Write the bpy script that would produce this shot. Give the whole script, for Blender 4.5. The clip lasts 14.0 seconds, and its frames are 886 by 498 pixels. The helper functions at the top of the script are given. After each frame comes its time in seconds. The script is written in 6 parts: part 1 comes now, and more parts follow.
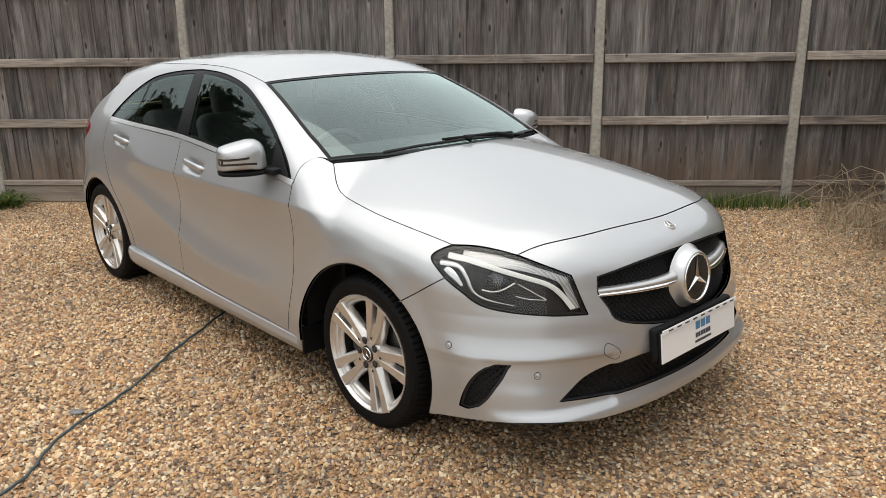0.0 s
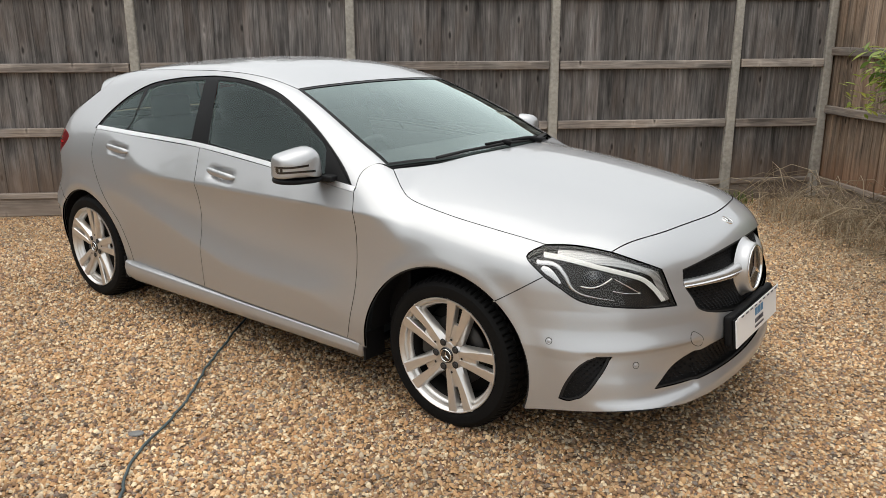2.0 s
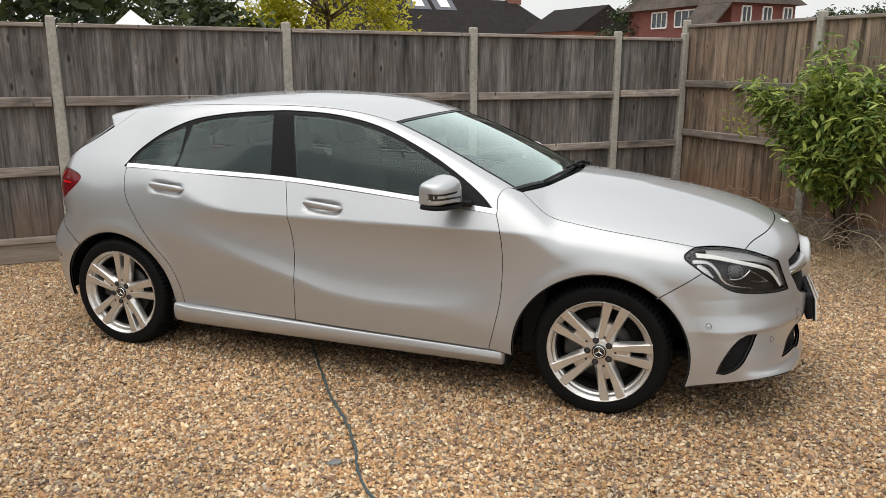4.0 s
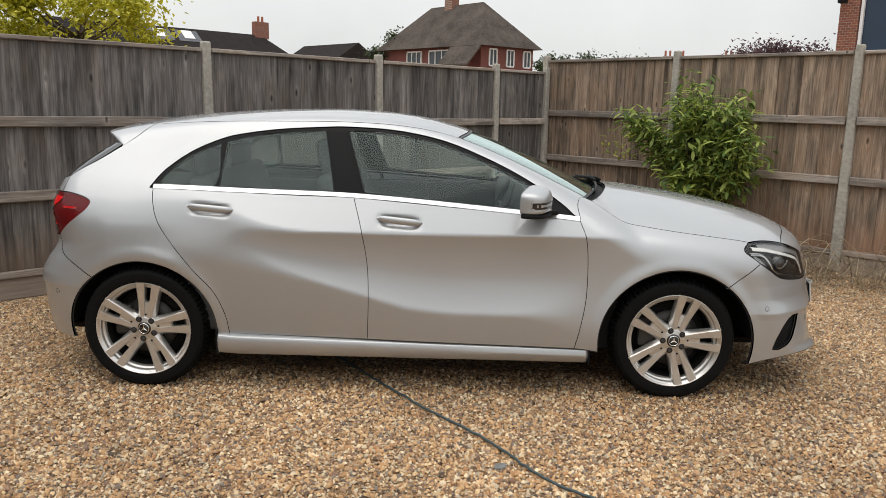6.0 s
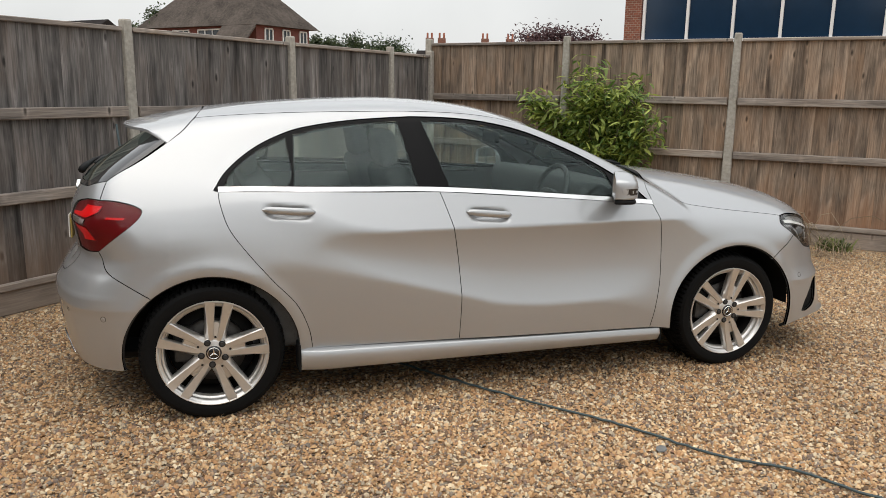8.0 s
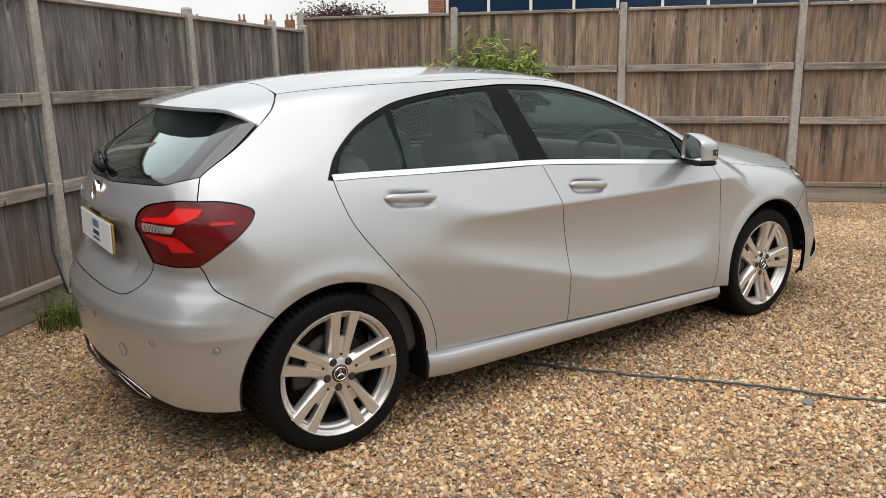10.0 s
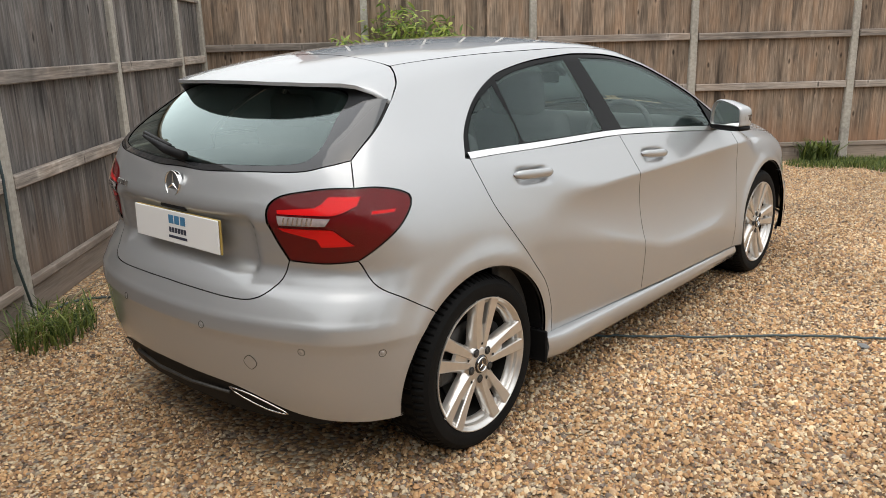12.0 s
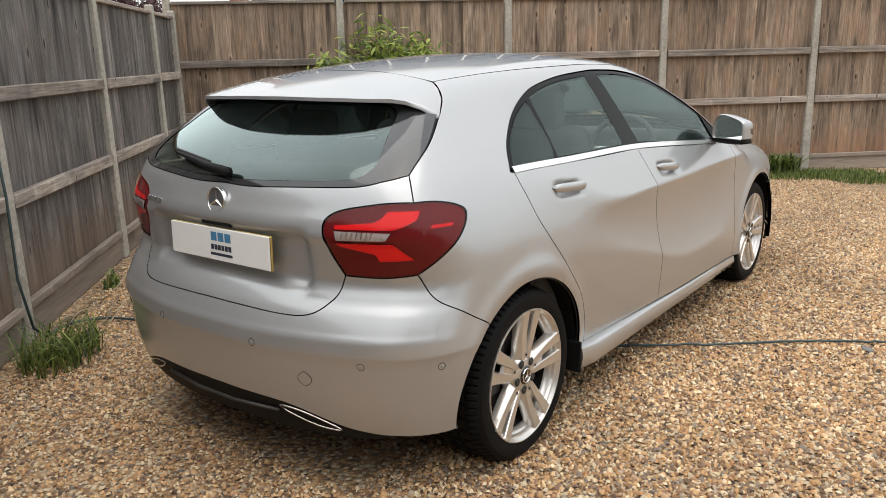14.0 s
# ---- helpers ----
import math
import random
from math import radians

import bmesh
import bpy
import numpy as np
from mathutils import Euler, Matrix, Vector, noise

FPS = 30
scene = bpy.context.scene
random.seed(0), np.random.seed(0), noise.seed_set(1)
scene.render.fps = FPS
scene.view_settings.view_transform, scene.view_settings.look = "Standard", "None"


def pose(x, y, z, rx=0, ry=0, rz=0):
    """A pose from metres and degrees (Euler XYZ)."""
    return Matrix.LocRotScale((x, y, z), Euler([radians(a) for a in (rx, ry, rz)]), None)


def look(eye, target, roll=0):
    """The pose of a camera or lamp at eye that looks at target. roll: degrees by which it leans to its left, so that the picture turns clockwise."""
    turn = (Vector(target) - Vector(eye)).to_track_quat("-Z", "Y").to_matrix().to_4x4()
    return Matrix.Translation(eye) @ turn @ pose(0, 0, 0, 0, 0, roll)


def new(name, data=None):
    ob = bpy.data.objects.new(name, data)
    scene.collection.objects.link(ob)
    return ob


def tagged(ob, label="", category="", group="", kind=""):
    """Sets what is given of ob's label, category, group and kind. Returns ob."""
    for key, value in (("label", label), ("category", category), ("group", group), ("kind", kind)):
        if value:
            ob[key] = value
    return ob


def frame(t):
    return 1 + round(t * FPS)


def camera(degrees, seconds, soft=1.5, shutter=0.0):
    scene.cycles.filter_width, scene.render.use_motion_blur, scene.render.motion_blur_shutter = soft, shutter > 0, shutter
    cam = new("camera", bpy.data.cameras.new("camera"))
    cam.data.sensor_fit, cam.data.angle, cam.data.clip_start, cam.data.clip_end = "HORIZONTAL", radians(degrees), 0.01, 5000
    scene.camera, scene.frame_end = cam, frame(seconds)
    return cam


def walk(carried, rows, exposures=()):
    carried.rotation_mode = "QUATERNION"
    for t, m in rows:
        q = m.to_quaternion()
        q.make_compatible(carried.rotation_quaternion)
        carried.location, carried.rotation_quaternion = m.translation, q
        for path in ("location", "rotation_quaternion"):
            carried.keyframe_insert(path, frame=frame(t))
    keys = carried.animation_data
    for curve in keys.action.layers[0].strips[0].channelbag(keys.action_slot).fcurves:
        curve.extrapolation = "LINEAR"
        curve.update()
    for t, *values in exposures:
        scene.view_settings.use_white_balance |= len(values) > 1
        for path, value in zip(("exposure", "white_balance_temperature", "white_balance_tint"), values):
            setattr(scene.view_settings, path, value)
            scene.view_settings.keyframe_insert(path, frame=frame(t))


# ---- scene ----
cam = camera(59.8, 14.0, 0.78)
PATH = [
    (0, (0.158, 0.164, 1.539), (0.057, 2.085, 0.99), -0.6),
    (0.5, (0.149, 0.181, 1.539), (0.081, 2.101, 0.985), -0.6),
    (1, (0.002, 0.105, 1.543), (0.003, 2.026, 0.987), -0.4),
    (1.5, (-0.273, 0.02, 1.557), (-0.186, 1.941, 1.008), -0.2),
    (2, (-0.612, 0.109, 1.551), (-0.404, 2.025, 1.014), -0.1),
    (2.5, (-0.985, 0.113, 1.566), (-0.645, 2.013, 1.041), -0.0),
    (3, (-1.454, 0.052, 1.583), (-0.963, 1.922, 1.072), -0.1),
    (3.5, (-1.881, 0.16, 1.579), (-1.234, 1.986, 1.083), 0.1),
    (3.7, (-2.063, 0.191, 1.592), (-1.347, 1.994, 1.107), 0.2),
    (6, (-3.763, 1.054, 1.471), (-2.399, 2.470, 1.101), 1.3),
    (6.5, (-4.03, 1.384, 1.499), (-2.543, 2.667, 1.119), 1.8),
    (7, (-4.303, 1.704, 1.48), (-2.715, 2.862, 1.112), 1.7),
    (7.5, (-4.437, 2.083, 1.457), (-2.769, 3.116, 1.07), 1.5),
    (8, (-4.614, 2.392, 1.474), (-2.891, 3.323, 1.069), 0.9),
    (8.2, (-4.702, 2.523, 1.484), (-2.957, 3.413, 1.08), 0.7),
    (10.3, (-4.808, 4.121, 1.4), (-2.883, 4.405, 0.937), -1.2),
    (10.5, (-4.791, 4.23, 1.415), (-2.862, 4.463, 0.944), -1.4),
    (11, (-4.822, 4.557, 1.397), (-2.885, 4.665, 0.91), -1.6),
    (11.5, (-4.783, 4.827, 1.392), (-2.849, 4.827, 0.88), -1.5),
    (12, (-4.725, 5.077, 1.405), (-2.795, 4.982, 0.886), -1.4),
    (12.5, (-4.746, 5.291, 1.412), (-2.82, 5.127, 0.898), -1.4),
    (13, (-4.751, 5.368, 1.419), (-2.827, 5.159, 0.914), -1.2),
    (13.5, (-4.744, 5.393, 1.417), (-2.819, 5.164, 0.924), -1.2),
    (14, (-4.721, 5.409, 1.412), (-2.794, 5.181, 0.929), -1.3),
]
walk(cam, [(t, look(eye, target, roll)) for t, eye, target, roll in PATH], [(0, .07), (3.5, .05), (6.5, -.11), (8, -.08), (10.5, .15), (14, .22)])

# ---------------------------------------------------------------- world and light
world = bpy.data.worlds.new("world")
scene.world = world
world.use_nodes = True
wn, wl = world.node_tree.nodes, world.node_tree.links
sky = wn.new("ShaderNodeTexSky")
sky.sky_type, sky.sun_disc = "NISHITA", False
sky.sun_elevation, sky.sun_rotation = radians(75), radians(272)
sky.air_density, sky.dust_density, sky.ozone_density = 1.6, 4.0, 1.0
cloud = wn.new("ShaderNodeTexNoise")
cloud.inputs["Scale"].default_value, cloud.inputs["Detail"].default_value = 2.2, 6
ramp = wn.new("ShaderNodeValToRGB")
ramp.color_ramp.elements[0].position, ramp.color_ramp.elements[0].color = 0.3, (6.6, 6.75, 6.8, 1)
ramp.color_ramp.elements[1].position, ramp.color_ramp.elements[1].color = 0.72, (9.0, 9.05, 9.0, 1)
wmix = wn.new("ShaderNodeMixRGB")
wmix.inputs[0].default_value = 0.86
wl.new(cloud.outputs["Fac"], ramp.inputs[0])
wl.new(sky.outputs[0], wmix.inputs[1])
wl.new(ramp.outputs[0], wmix.inputs[2])
# an overcast sky is about three times as bright overhead as at the horizon
wco, wsep, wgrad, wmul = (wn.new(k) for k in ("ShaderNodeTexCoord", "ShaderNodeSeparateXYZ", "ShaderNodeMapRange", "ShaderNodeMixRGB"))
wl.new(wco.outputs["Generated"], wsep.inputs[0])
wl.new(wsep.outputs["Z"], wgrad.inputs["Value"])
wgrad.inputs["From Min"].default_value, wgrad.inputs["From Max"].default_value = 0, 1
wgrad.inputs["To Min"].default_value, wgrad.inputs["To Max"].default_value = .76, 1.28
wmul.blend_type, wmul.inputs[0].default_value = "MULTIPLY", 1
wl.new(wmix.outputs[0], wmul.inputs[1])
wl.new(wgrad.outputs[0], wmul.inputs[2])
wl.new(wmul.outputs[0], wn["Background"].inputs[0])
wn["Background"].inputs[1].default_value = 0.155
sun = new("sun", bpy.data.lights.new("sun", "SUN"))
sun.data.energy, sun.data.angle, sun.data.color = 1.25, radians(70), (1.0, 0.96, 0.9)
sun.matrix_world = look((-4.2, 4.63, 13.5), (-.6, 4.5, 0))

# ---------------------------------------------------------------- building helpers
def mat(name, color, rough=.5, metal=0.0, coat=0.0, **more):
    m = bpy.data.materials.new(name)
    m.use_nodes = True
    b = m.node_tree.nodes["Principled BSDF"]
    b.inputs["Base Color"].default_value = (*color, 1)
    b.inputs["Roughness"].default_value, b.inputs["Metallic"].default_value = rough, metal
    b.inputs["Coat Weight"].default_value, b.inputs["Coat Roughness"].default_value = coat, .03
    for k, v in more.items():
        b.inputs[k.replace("_", " ")].default_value = v
    return m


def grain(m, scale, amount, bump=0.0, detail=6, stretch=(1, 1, 1), rough=0.0, spread=None):
    """Breaks up a material's colour, relief and gloss with noise at two scales."""
    n, l = m.node_tree.nodes, m.node_tree.links
    b = n["Principled BSDF"]
    co, mp = n.new("ShaderNodeTexCoord"), n.new("ShaderNodeMapping")
    mp.inputs["Scale"].default_value = stretch
    l.new(co.outputs["Object"], mp.inputs[0])
    fine, wide = n.new("ShaderNodeTexNoise"), n.new("ShaderNodeTexNoise")
    for t, s in ((fine, scale), (wide, scale * .13)):
        t.inputs["Scale"].default_value, t.inputs["Detail"].default_value = s, detail
        l.new(mp.outputs[0], t.inputs["Vector"])
    add = n.new("ShaderNodeMath")
    add.operation = "ADD"
    l.new(fine.outputs["Fac"], add.inputs[0])
    l.new(wide.outputs["Fac"], add.inputs[1])
    mr = n.new("ShaderNodeMapRange")
    mr.inputs["From Min"].default_value, mr.inputs["From Max"].default_value = .6, 1.4
    mr.inputs["To Min"].default_value, mr.inputs["To Max"].default_value = 1 - amount, 1 + amount
    l.new(add.outputs[0], mr.inputs["Value"])
    mul = n.new("ShaderNodeMixRGB")
    mul.blend_type, mul.inputs[0].default_value = "MULTIPLY", 1
    mul.inputs[1].default_value = b.inputs["Base Color"].default_value
    l.new(mr.outputs[0], mul.inputs[2])
    l.new(mul.outputs[0], b.inputs["Base Color"])
    if bump:
        bp = n.new("ShaderNodeBump")
        bp.inputs["Strength"].default_value, bp.inputs["Distance"].default_value = 1, bump
        l.new(fine.outputs["Fac"], bp.inputs["Height"])
        l.new(bp.outputs[0], b.inputs["Normal"])
    if rough:
        r = n.new("ShaderNodeMapRange")
        base = b.inputs["Roughness"].default_value
        r.inputs["To Min"].default_value, r.inputs["To Max"].default_value = max(base - rough, 0), base + rough
        l.new(wide.outputs["Fac"], r.inputs["Value"])
        l.new(r.outputs[0], b.inputs["Roughness"])
    return m


def thing(name, m, label, category, group=""):
    ob = new(name)
    ob.empty_display_size = .2
    ob.matrix_world = m
    return tagged(ob, label, category, group)


def link_mesh(name, me, material, parent=None, label="", smooth=True):
    for mm in (material if isinstance(material, (list, tuple)) else [material]):
        me.materials.append(mm)
    if smooth:
        me.shade_smooth()
    ob = new(name, me)
    if parent:
        ob.parent = parent
    return tagged(ob, label)


def part(name, bm, material, parent=None, label="", smooth=False):
    me = bpy.data.meshes.new(name)
    bmesh.ops.recalc_face_normals(bm, faces=bm.faces)
    bm.to_mesh(me)
    bm.free()
    return link_mesh(name, me, material, parent, label, smooth)


def raw(name, verts, faces, material, parent=None, label="", smooth=True):
    me = bpy.data.meshes.new(name)
    me.from_pydata([tuple(v) for v in verts], [], [tuple(f) for f in faces])
    me.update()
    return link_mesh(name, me, material, parent, label, smooth)


def box(bm, size, m=None, bevel=0.0, segs=1):
    m = m or Matrix()
    r = bmesh.ops.create_cube(bm, size=1, matrix=m @ Matrix.Diagonal((*size, 1)))
    if bevel:
        es = {e for v in r["verts"] for e in v.link_edges}
        bmesh.ops.bevel(bm, geom=list(es), offset=bevel, segments=segs, affect="EDGES", profile=.5)
    return bm


def lathe(profile, n=48, axis="y"):
    """Turns (radius, along) pairs round the y axis."""
    v, f = [], []
    k = len(profile)
    for i in range(n):
        a = 2 * math.pi * i / n
        for r, h in profile:
            v.append((r * math.cos(a), h, r * math.sin(a)))
    for i in range(n):
        for j in range(k - 1):
            f.append((i * k + j, i * k + j + 1, (i + 1) % n * k + j + 1, (i + 1) % n * k + j))
    return v, f


def tube(pts, r, n=8, closed=False):
    """A round tube along points; r may be one radius a point."""
    pts = [Vector(p) for p in pts]
    rs = r if isinstance(r, (list, tuple)) else [r] * len(pts)
    v, f = [], []
    up = Vector((0, 0, 1))
    for i, p in enumerate(pts):
        a, b = pts[max(i - 1, 0)], pts[min(i + 1, len(pts) - 1)]
        if closed:
            a, b = pts[i - 1], pts[(i + 1) % len(pts)]
        d = (b - a).normalized()
        s = d.cross(up if abs(d.z) < .95 else Vector((1, 0, 0))).normalized()
        u = s.cross(d)
        for j in range(n):
            t = 2 * math.pi * j / n
            v.append(p + (s * math.cos(t) + u * math.sin(t)) * rs[i])
    m = len(pts)
    for i in range(m if closed else m - 1):
        for j in range(n):
            f.append((i * n + j, i * n + (j + 1) % n, (i + 1) % m * n + (j + 1) % n, (i + 1) % m * n + j))
    if not closed:
        f += [tuple(range(n))[::-1], tuple(range((m - 1) * n, m * n))]
    return v, f


def bend(pts, step=.02, closed=False):
    """A smooth curve through sketch or space points, sampled evenly."""
    p = np.array(pts, float)
    q = np.concatenate([p[-1:], p, p[:2]]) if closed else np.concatenate([2 * p[:1] - p[1:2], p, 2 * p[-1:] - p[-2:-1]])
    out = []
    for i in range(1, len(q) - 2):
        a, b, c, d = q[i - 1], q[i], q[i + 1], q[i + 2]
        n = max(1, int(round(np.linalg.norm(c - b) / step)))
        for s in np.arange(n) / n:
            out.append(.5 * (2 * b + (c - a) * s + (2 * a - 5 * b + 4 * c - d) * s * s + (3 * b - a - 3 * c + d) * s**3))
    if not closed:
        out.append(q[-2])
    return np.array(out)


def within(p, poly):
    x, y = p[:, 0], p[:, 1]
    inside = np.zeros(len(p), bool)
    for a, b in zip(poly, np.roll(poly, -1, 0)):
        c = ((a[1] > y) != (b[1] > y)) & (x < (b[0] - a[0]) * (y - a[1]) / (b[1] - a[1] + 1e-12) + a[0])
        inside ^= c
    return inside


def grow(poly, d):
    """A closed sketch line moved outwards by d."""
    a, b = np.roll(poly, 1, 0), np.roll(poly, -1, 0)
    t = b - a
    n = np.stack([t[:, 1], -t[:, 0]], 1) / np.maximum(np.linalg.norm(t, axis=1, keepdims=True), 1e-9)
    area = np.sum(poly[:, 0] * b[:, 1] - b[:, 0] * poly[:, 1])
    return poly + n * d * (1 if area > 0 else -1)


def even(poly, step):
    """A closed line with its long sides divided and doubled points dropped."""
    out = []
    for a, b in zip(poly, np.roll(poly, -1, 0)):
        n = max(1, int(math.ceil(np.linalg.norm(b - a) / step)))
        for s in np.arange(n) / n:
            q = a + (b - a) * s
            if not out or np.linalg.norm(q - out[-1]) > 2e-3:
                out.append(q)
    if np.linalg.norm(out[0] - out[-1]) < 2e-3:
        out.pop()
    return np.array(out)


def fill(outer, holes, step):
    """Triangles over a sketch outline with holes."""
    from mathutils.geometry import delaunay_2d_cdt
    loops = [outer, *holes]
    lo, hi = outer.min(0), outer.max(0)
    gx, gy = np.meshgrid(np.arange(lo[0], hi[0], step), np.arange(lo[1], hi[1], step * .87))
    gx = gx + (np.arange(gx.shape[0]) % 2)[:, None] * step / 2
    g = np.stack([gx.ravel(), gy.ravel()], 1)
    keep = within(g, outer)
    for h in holes:
        keep &= ~within(g, h)
    g = g[keep]
    allb = np.concatenate(loops)
    far = np.ones(len(g), bool)
    for q in allb:
        far &= np.sum((g - q) ** 2, 1) > (step * .55) ** 2
    g = g[far]
    pts = np.concatenate([allb, g])
    edges, o = [], 0
    for lp in loops:
        edges += [(o + i, o + (i + 1) % len(lp)) for i in range(len(lp))]
        o += len(lp)
    vs, _, fs, *_ = delaunay_2d_cdt([Vector(p) for p in pts], edges, [], 0, 1e-6)
    v = np.array([tuple(q) for q in vs])
    f = np.array([tuple(t) for t in fs if len(t) == 3])
    c = v[f].mean(1)
    ok = within(c, outer)
    for h in holes:
        ok &= ~within(c, h)
    return v, f[ok]


MIRROR, ONE = np.array([1, -1, 1.0]), np.ones(3)


def panel(name, proj, outer, material, parent, label="", holes=(), step=.035, gap=.0017, depth=0.0, fold=.012, seal=None, both=False, thick=False):
    """A skin cut out of the body's surface; its rim is folded inwards. both: also its mirror image, on the other side."""
    outer = grow(even(outer, step * .6), -gap)
    holes = [grow(even(h, step * .6), gap) for h in holes]
    uv, f = fill(outer, holes, step)
    p = proj.onto(uv)
    n = body_normal(p)
    a = p[f[:, 1]] - p[f[:, 0]]
    flip = np.sum(np.cross(a, p[f[:, 2]] - p[f[:, 0]]) * n[f[:, 0]], 1) < 0
    f[flip] = f[flip][:, ::-1]
    p = p - n * depth
    verts, faces, norms = [p], [f.tolist()], [n]
    k = len(p)
    if fold:
        for lp in [outer, *holes]:
            q = proj.onto(lp)
            m = body_normal(q)
            q = q - m * depth
            t = np.roll(q, -1, 0) - np.roll(q, 1, 0)
            side = np.cross(t, m)
            side /= np.maximum(np.linalg.norm(side, axis=1, keepdims=True), 1e-9)
            c = len(q)
            verts += [q, q - m * fold]
            norms += [side, side]
            faces.append([(k + i, k + (i + 1) % c, k + c + (i + 1) % c, k + c + i) for i in range(c)])
            k += 2 * c
    v, nn = np.concatenate(verts), np.concatenate(norms)
    ff = [tuple(t) for g in faces for t in g]
    made = []
    for s in ((ONE, MIRROR) if both else (ONE,)):
        me = bpy.data.meshes.new(name)
        me.from_pydata((v * s).tolist(), [], ff if s[1] > 0 else [t[::-1] for t in ff])
        me.update()
        ob = link_mesh(name, me, material, parent, label)
        me.normals_split_custom_set_from_vertices((nn * s).tolist())
        made.append(ob)
    if seal:
        sv, sf, k = [], [], 0
        for lp in [outer, *holes]:
            inn, out = grow(lp, -.007), grow(lp, .006)
            r = []
            for e in (inn, out):
                q = proj.onto(e)
                r.append(q - body_normal(q) * (depth + .009))
            c = len(lp)
            sv += r
            sf += [(k + i, k + (i + 1) % c, k + c + (i + 1) % c, k + c + i) for i in range(c)]
            k += 2 * c
        sv = np.concatenate(sv)
        for i, s in enumerate((ONE, MIRROR) if both else (ONE,)):
            raw("seal", sv * s, sf, seal, made[i], "black rubber seal in the panel gap")
    return made


def side(pts):
    """Space points of the car's right side over (x, z) pairs."""
    return SIDE.onto(np.array(pts, float))


def snap(p):
    """Points drawn onto the body's surface, each along the surface's own normal."""
    p = np.array(p, float)
    for _ in range(5):
        e = .002
        g = np.stack([(body(*(p + d).T) - body(*(p - d).T)) / (2 * e) for d in np.eye(3) * e], 1)
        p = p - (body(*p.T) / np.maximum(np.sum(g * g, 1), .2))[:, None] * g
    return p


def line(proj, *curves, step=.02):
    """A closed sketch outline from runs of space points, each bent smoothly."""
    return np.concatenate([proj.sketch(snap(bend(np.array(c, float), step))) for c in curves])

# ---------------------------------------------------------------- materials
PAINT = mat("silver_paint", (.446, .453, .458), .46, .62, 1.0)
def flake(m):
    n, l = m.node_tree.nodes, m.node_tree.links
    b = n["Principled BSDF"]
    co = n.new("ShaderNodeTexCoord")
    v = n.new("ShaderNodeTexVoronoi")
    v.inputs["Scale"].default_value = 900
    l.new(co.outputs["Object"], v.inputs["Vector"])
    d = n.new("ShaderNodeTexNoise")
    d.inputs["Scale"].default_value, d.inputs["Detail"].default_value = 2.5, 5
    l.new(co.outputs["Object"], d.inputs["Vector"])
    r = n.new("ShaderNodeMapRange")
    r.inputs["To Min"].default_value, r.inputs["To Max"].default_value = .43, .50
    l.new(d.outputs["Fac"], r.inputs["Value"])
    l.new(r.outputs[0], b.inputs["Roughness"])
    mx = n.new("ShaderNodeMixRGB")
    mx.blend_type, mx.inputs[0].default_value = "MULTIPLY", .05
    mx.inputs[1].default_value = b.inputs["Base Color"].default_value
    l.new(v.outputs["Color"], mx.inputs[2])
    l.new(mx.outputs[0], b.inputs["Base Color"])
    # a second, tighter sheen from the flakes that lie flat under the lacquer
    flat = n.new("ShaderNodeBsdfPrincipled")
    l.new(mx.outputs[0], flat.inputs["Base Color"])
    flat.inputs["Metallic"].default_value, flat.inputs["Roughness"].default_value = 1, .20
    both = n.new("ShaderNodeMixShader")
    both.inputs[0].default_value = .19
    l.new(b.outputs[0], both.inputs[1])
    l.new(flat.outputs[0], both.inputs[2])
    l.new(both.outputs[0], n["Material Output"].inputs[0])
flake(PAINT)
SEAL = mat("rubber_seal", (.012, .012, .012), .7)
TRIM = grain(mat("black_plastic", (.007, .007, .0075), .6, 0, 0, Specular_IOR_Level=.18), 300, .25, .0003)
GLOSS = mat("gloss_black", (.012, .012, .013), .08, 0, .5)
CHROME = mat("chrome", (.78, .78, .77), .09, 1)
WAIST = mat("waist_chrome", (.88, .88, .87), .28, .85)
SATIN = mat("satin_silver", (.6, .6, .6), .25, 1)
TYRE = grain(mat("tyre_rubber", (.0045, .0045, .0045), .7, 0, 0, Specular_IOR_Level=.14), 120, .35, .0006, rough=.1)
ALLOY = grain(mat("alloy_wheel", (.62, .60, .57), .30, .78, .5), 40, .06, rough=.06)
DARKM = grain(mat("dark_metal", (.06, .058, .055), .55, .6), 60, .3, .0005)
IRON = grain(mat("brake_iron", (.06, .056, .052), .5, .8), 90, .2)
# near black: the shade deep inside the wheels, put into the colour
WHEELSHADE = grain(mat("wheel_shade", (.012, .011, .010), .8, .0, 0, Specular_IOR_Level=.2), 70, .3)
SILVERTRIM = grain(mat("painted_silver_trim", (.56, .56, .56), .34, .75, .4), 200, .03)
PRINTED = mat("printed_glass_edge", (.030, .031, .033), .05, 0, .6)


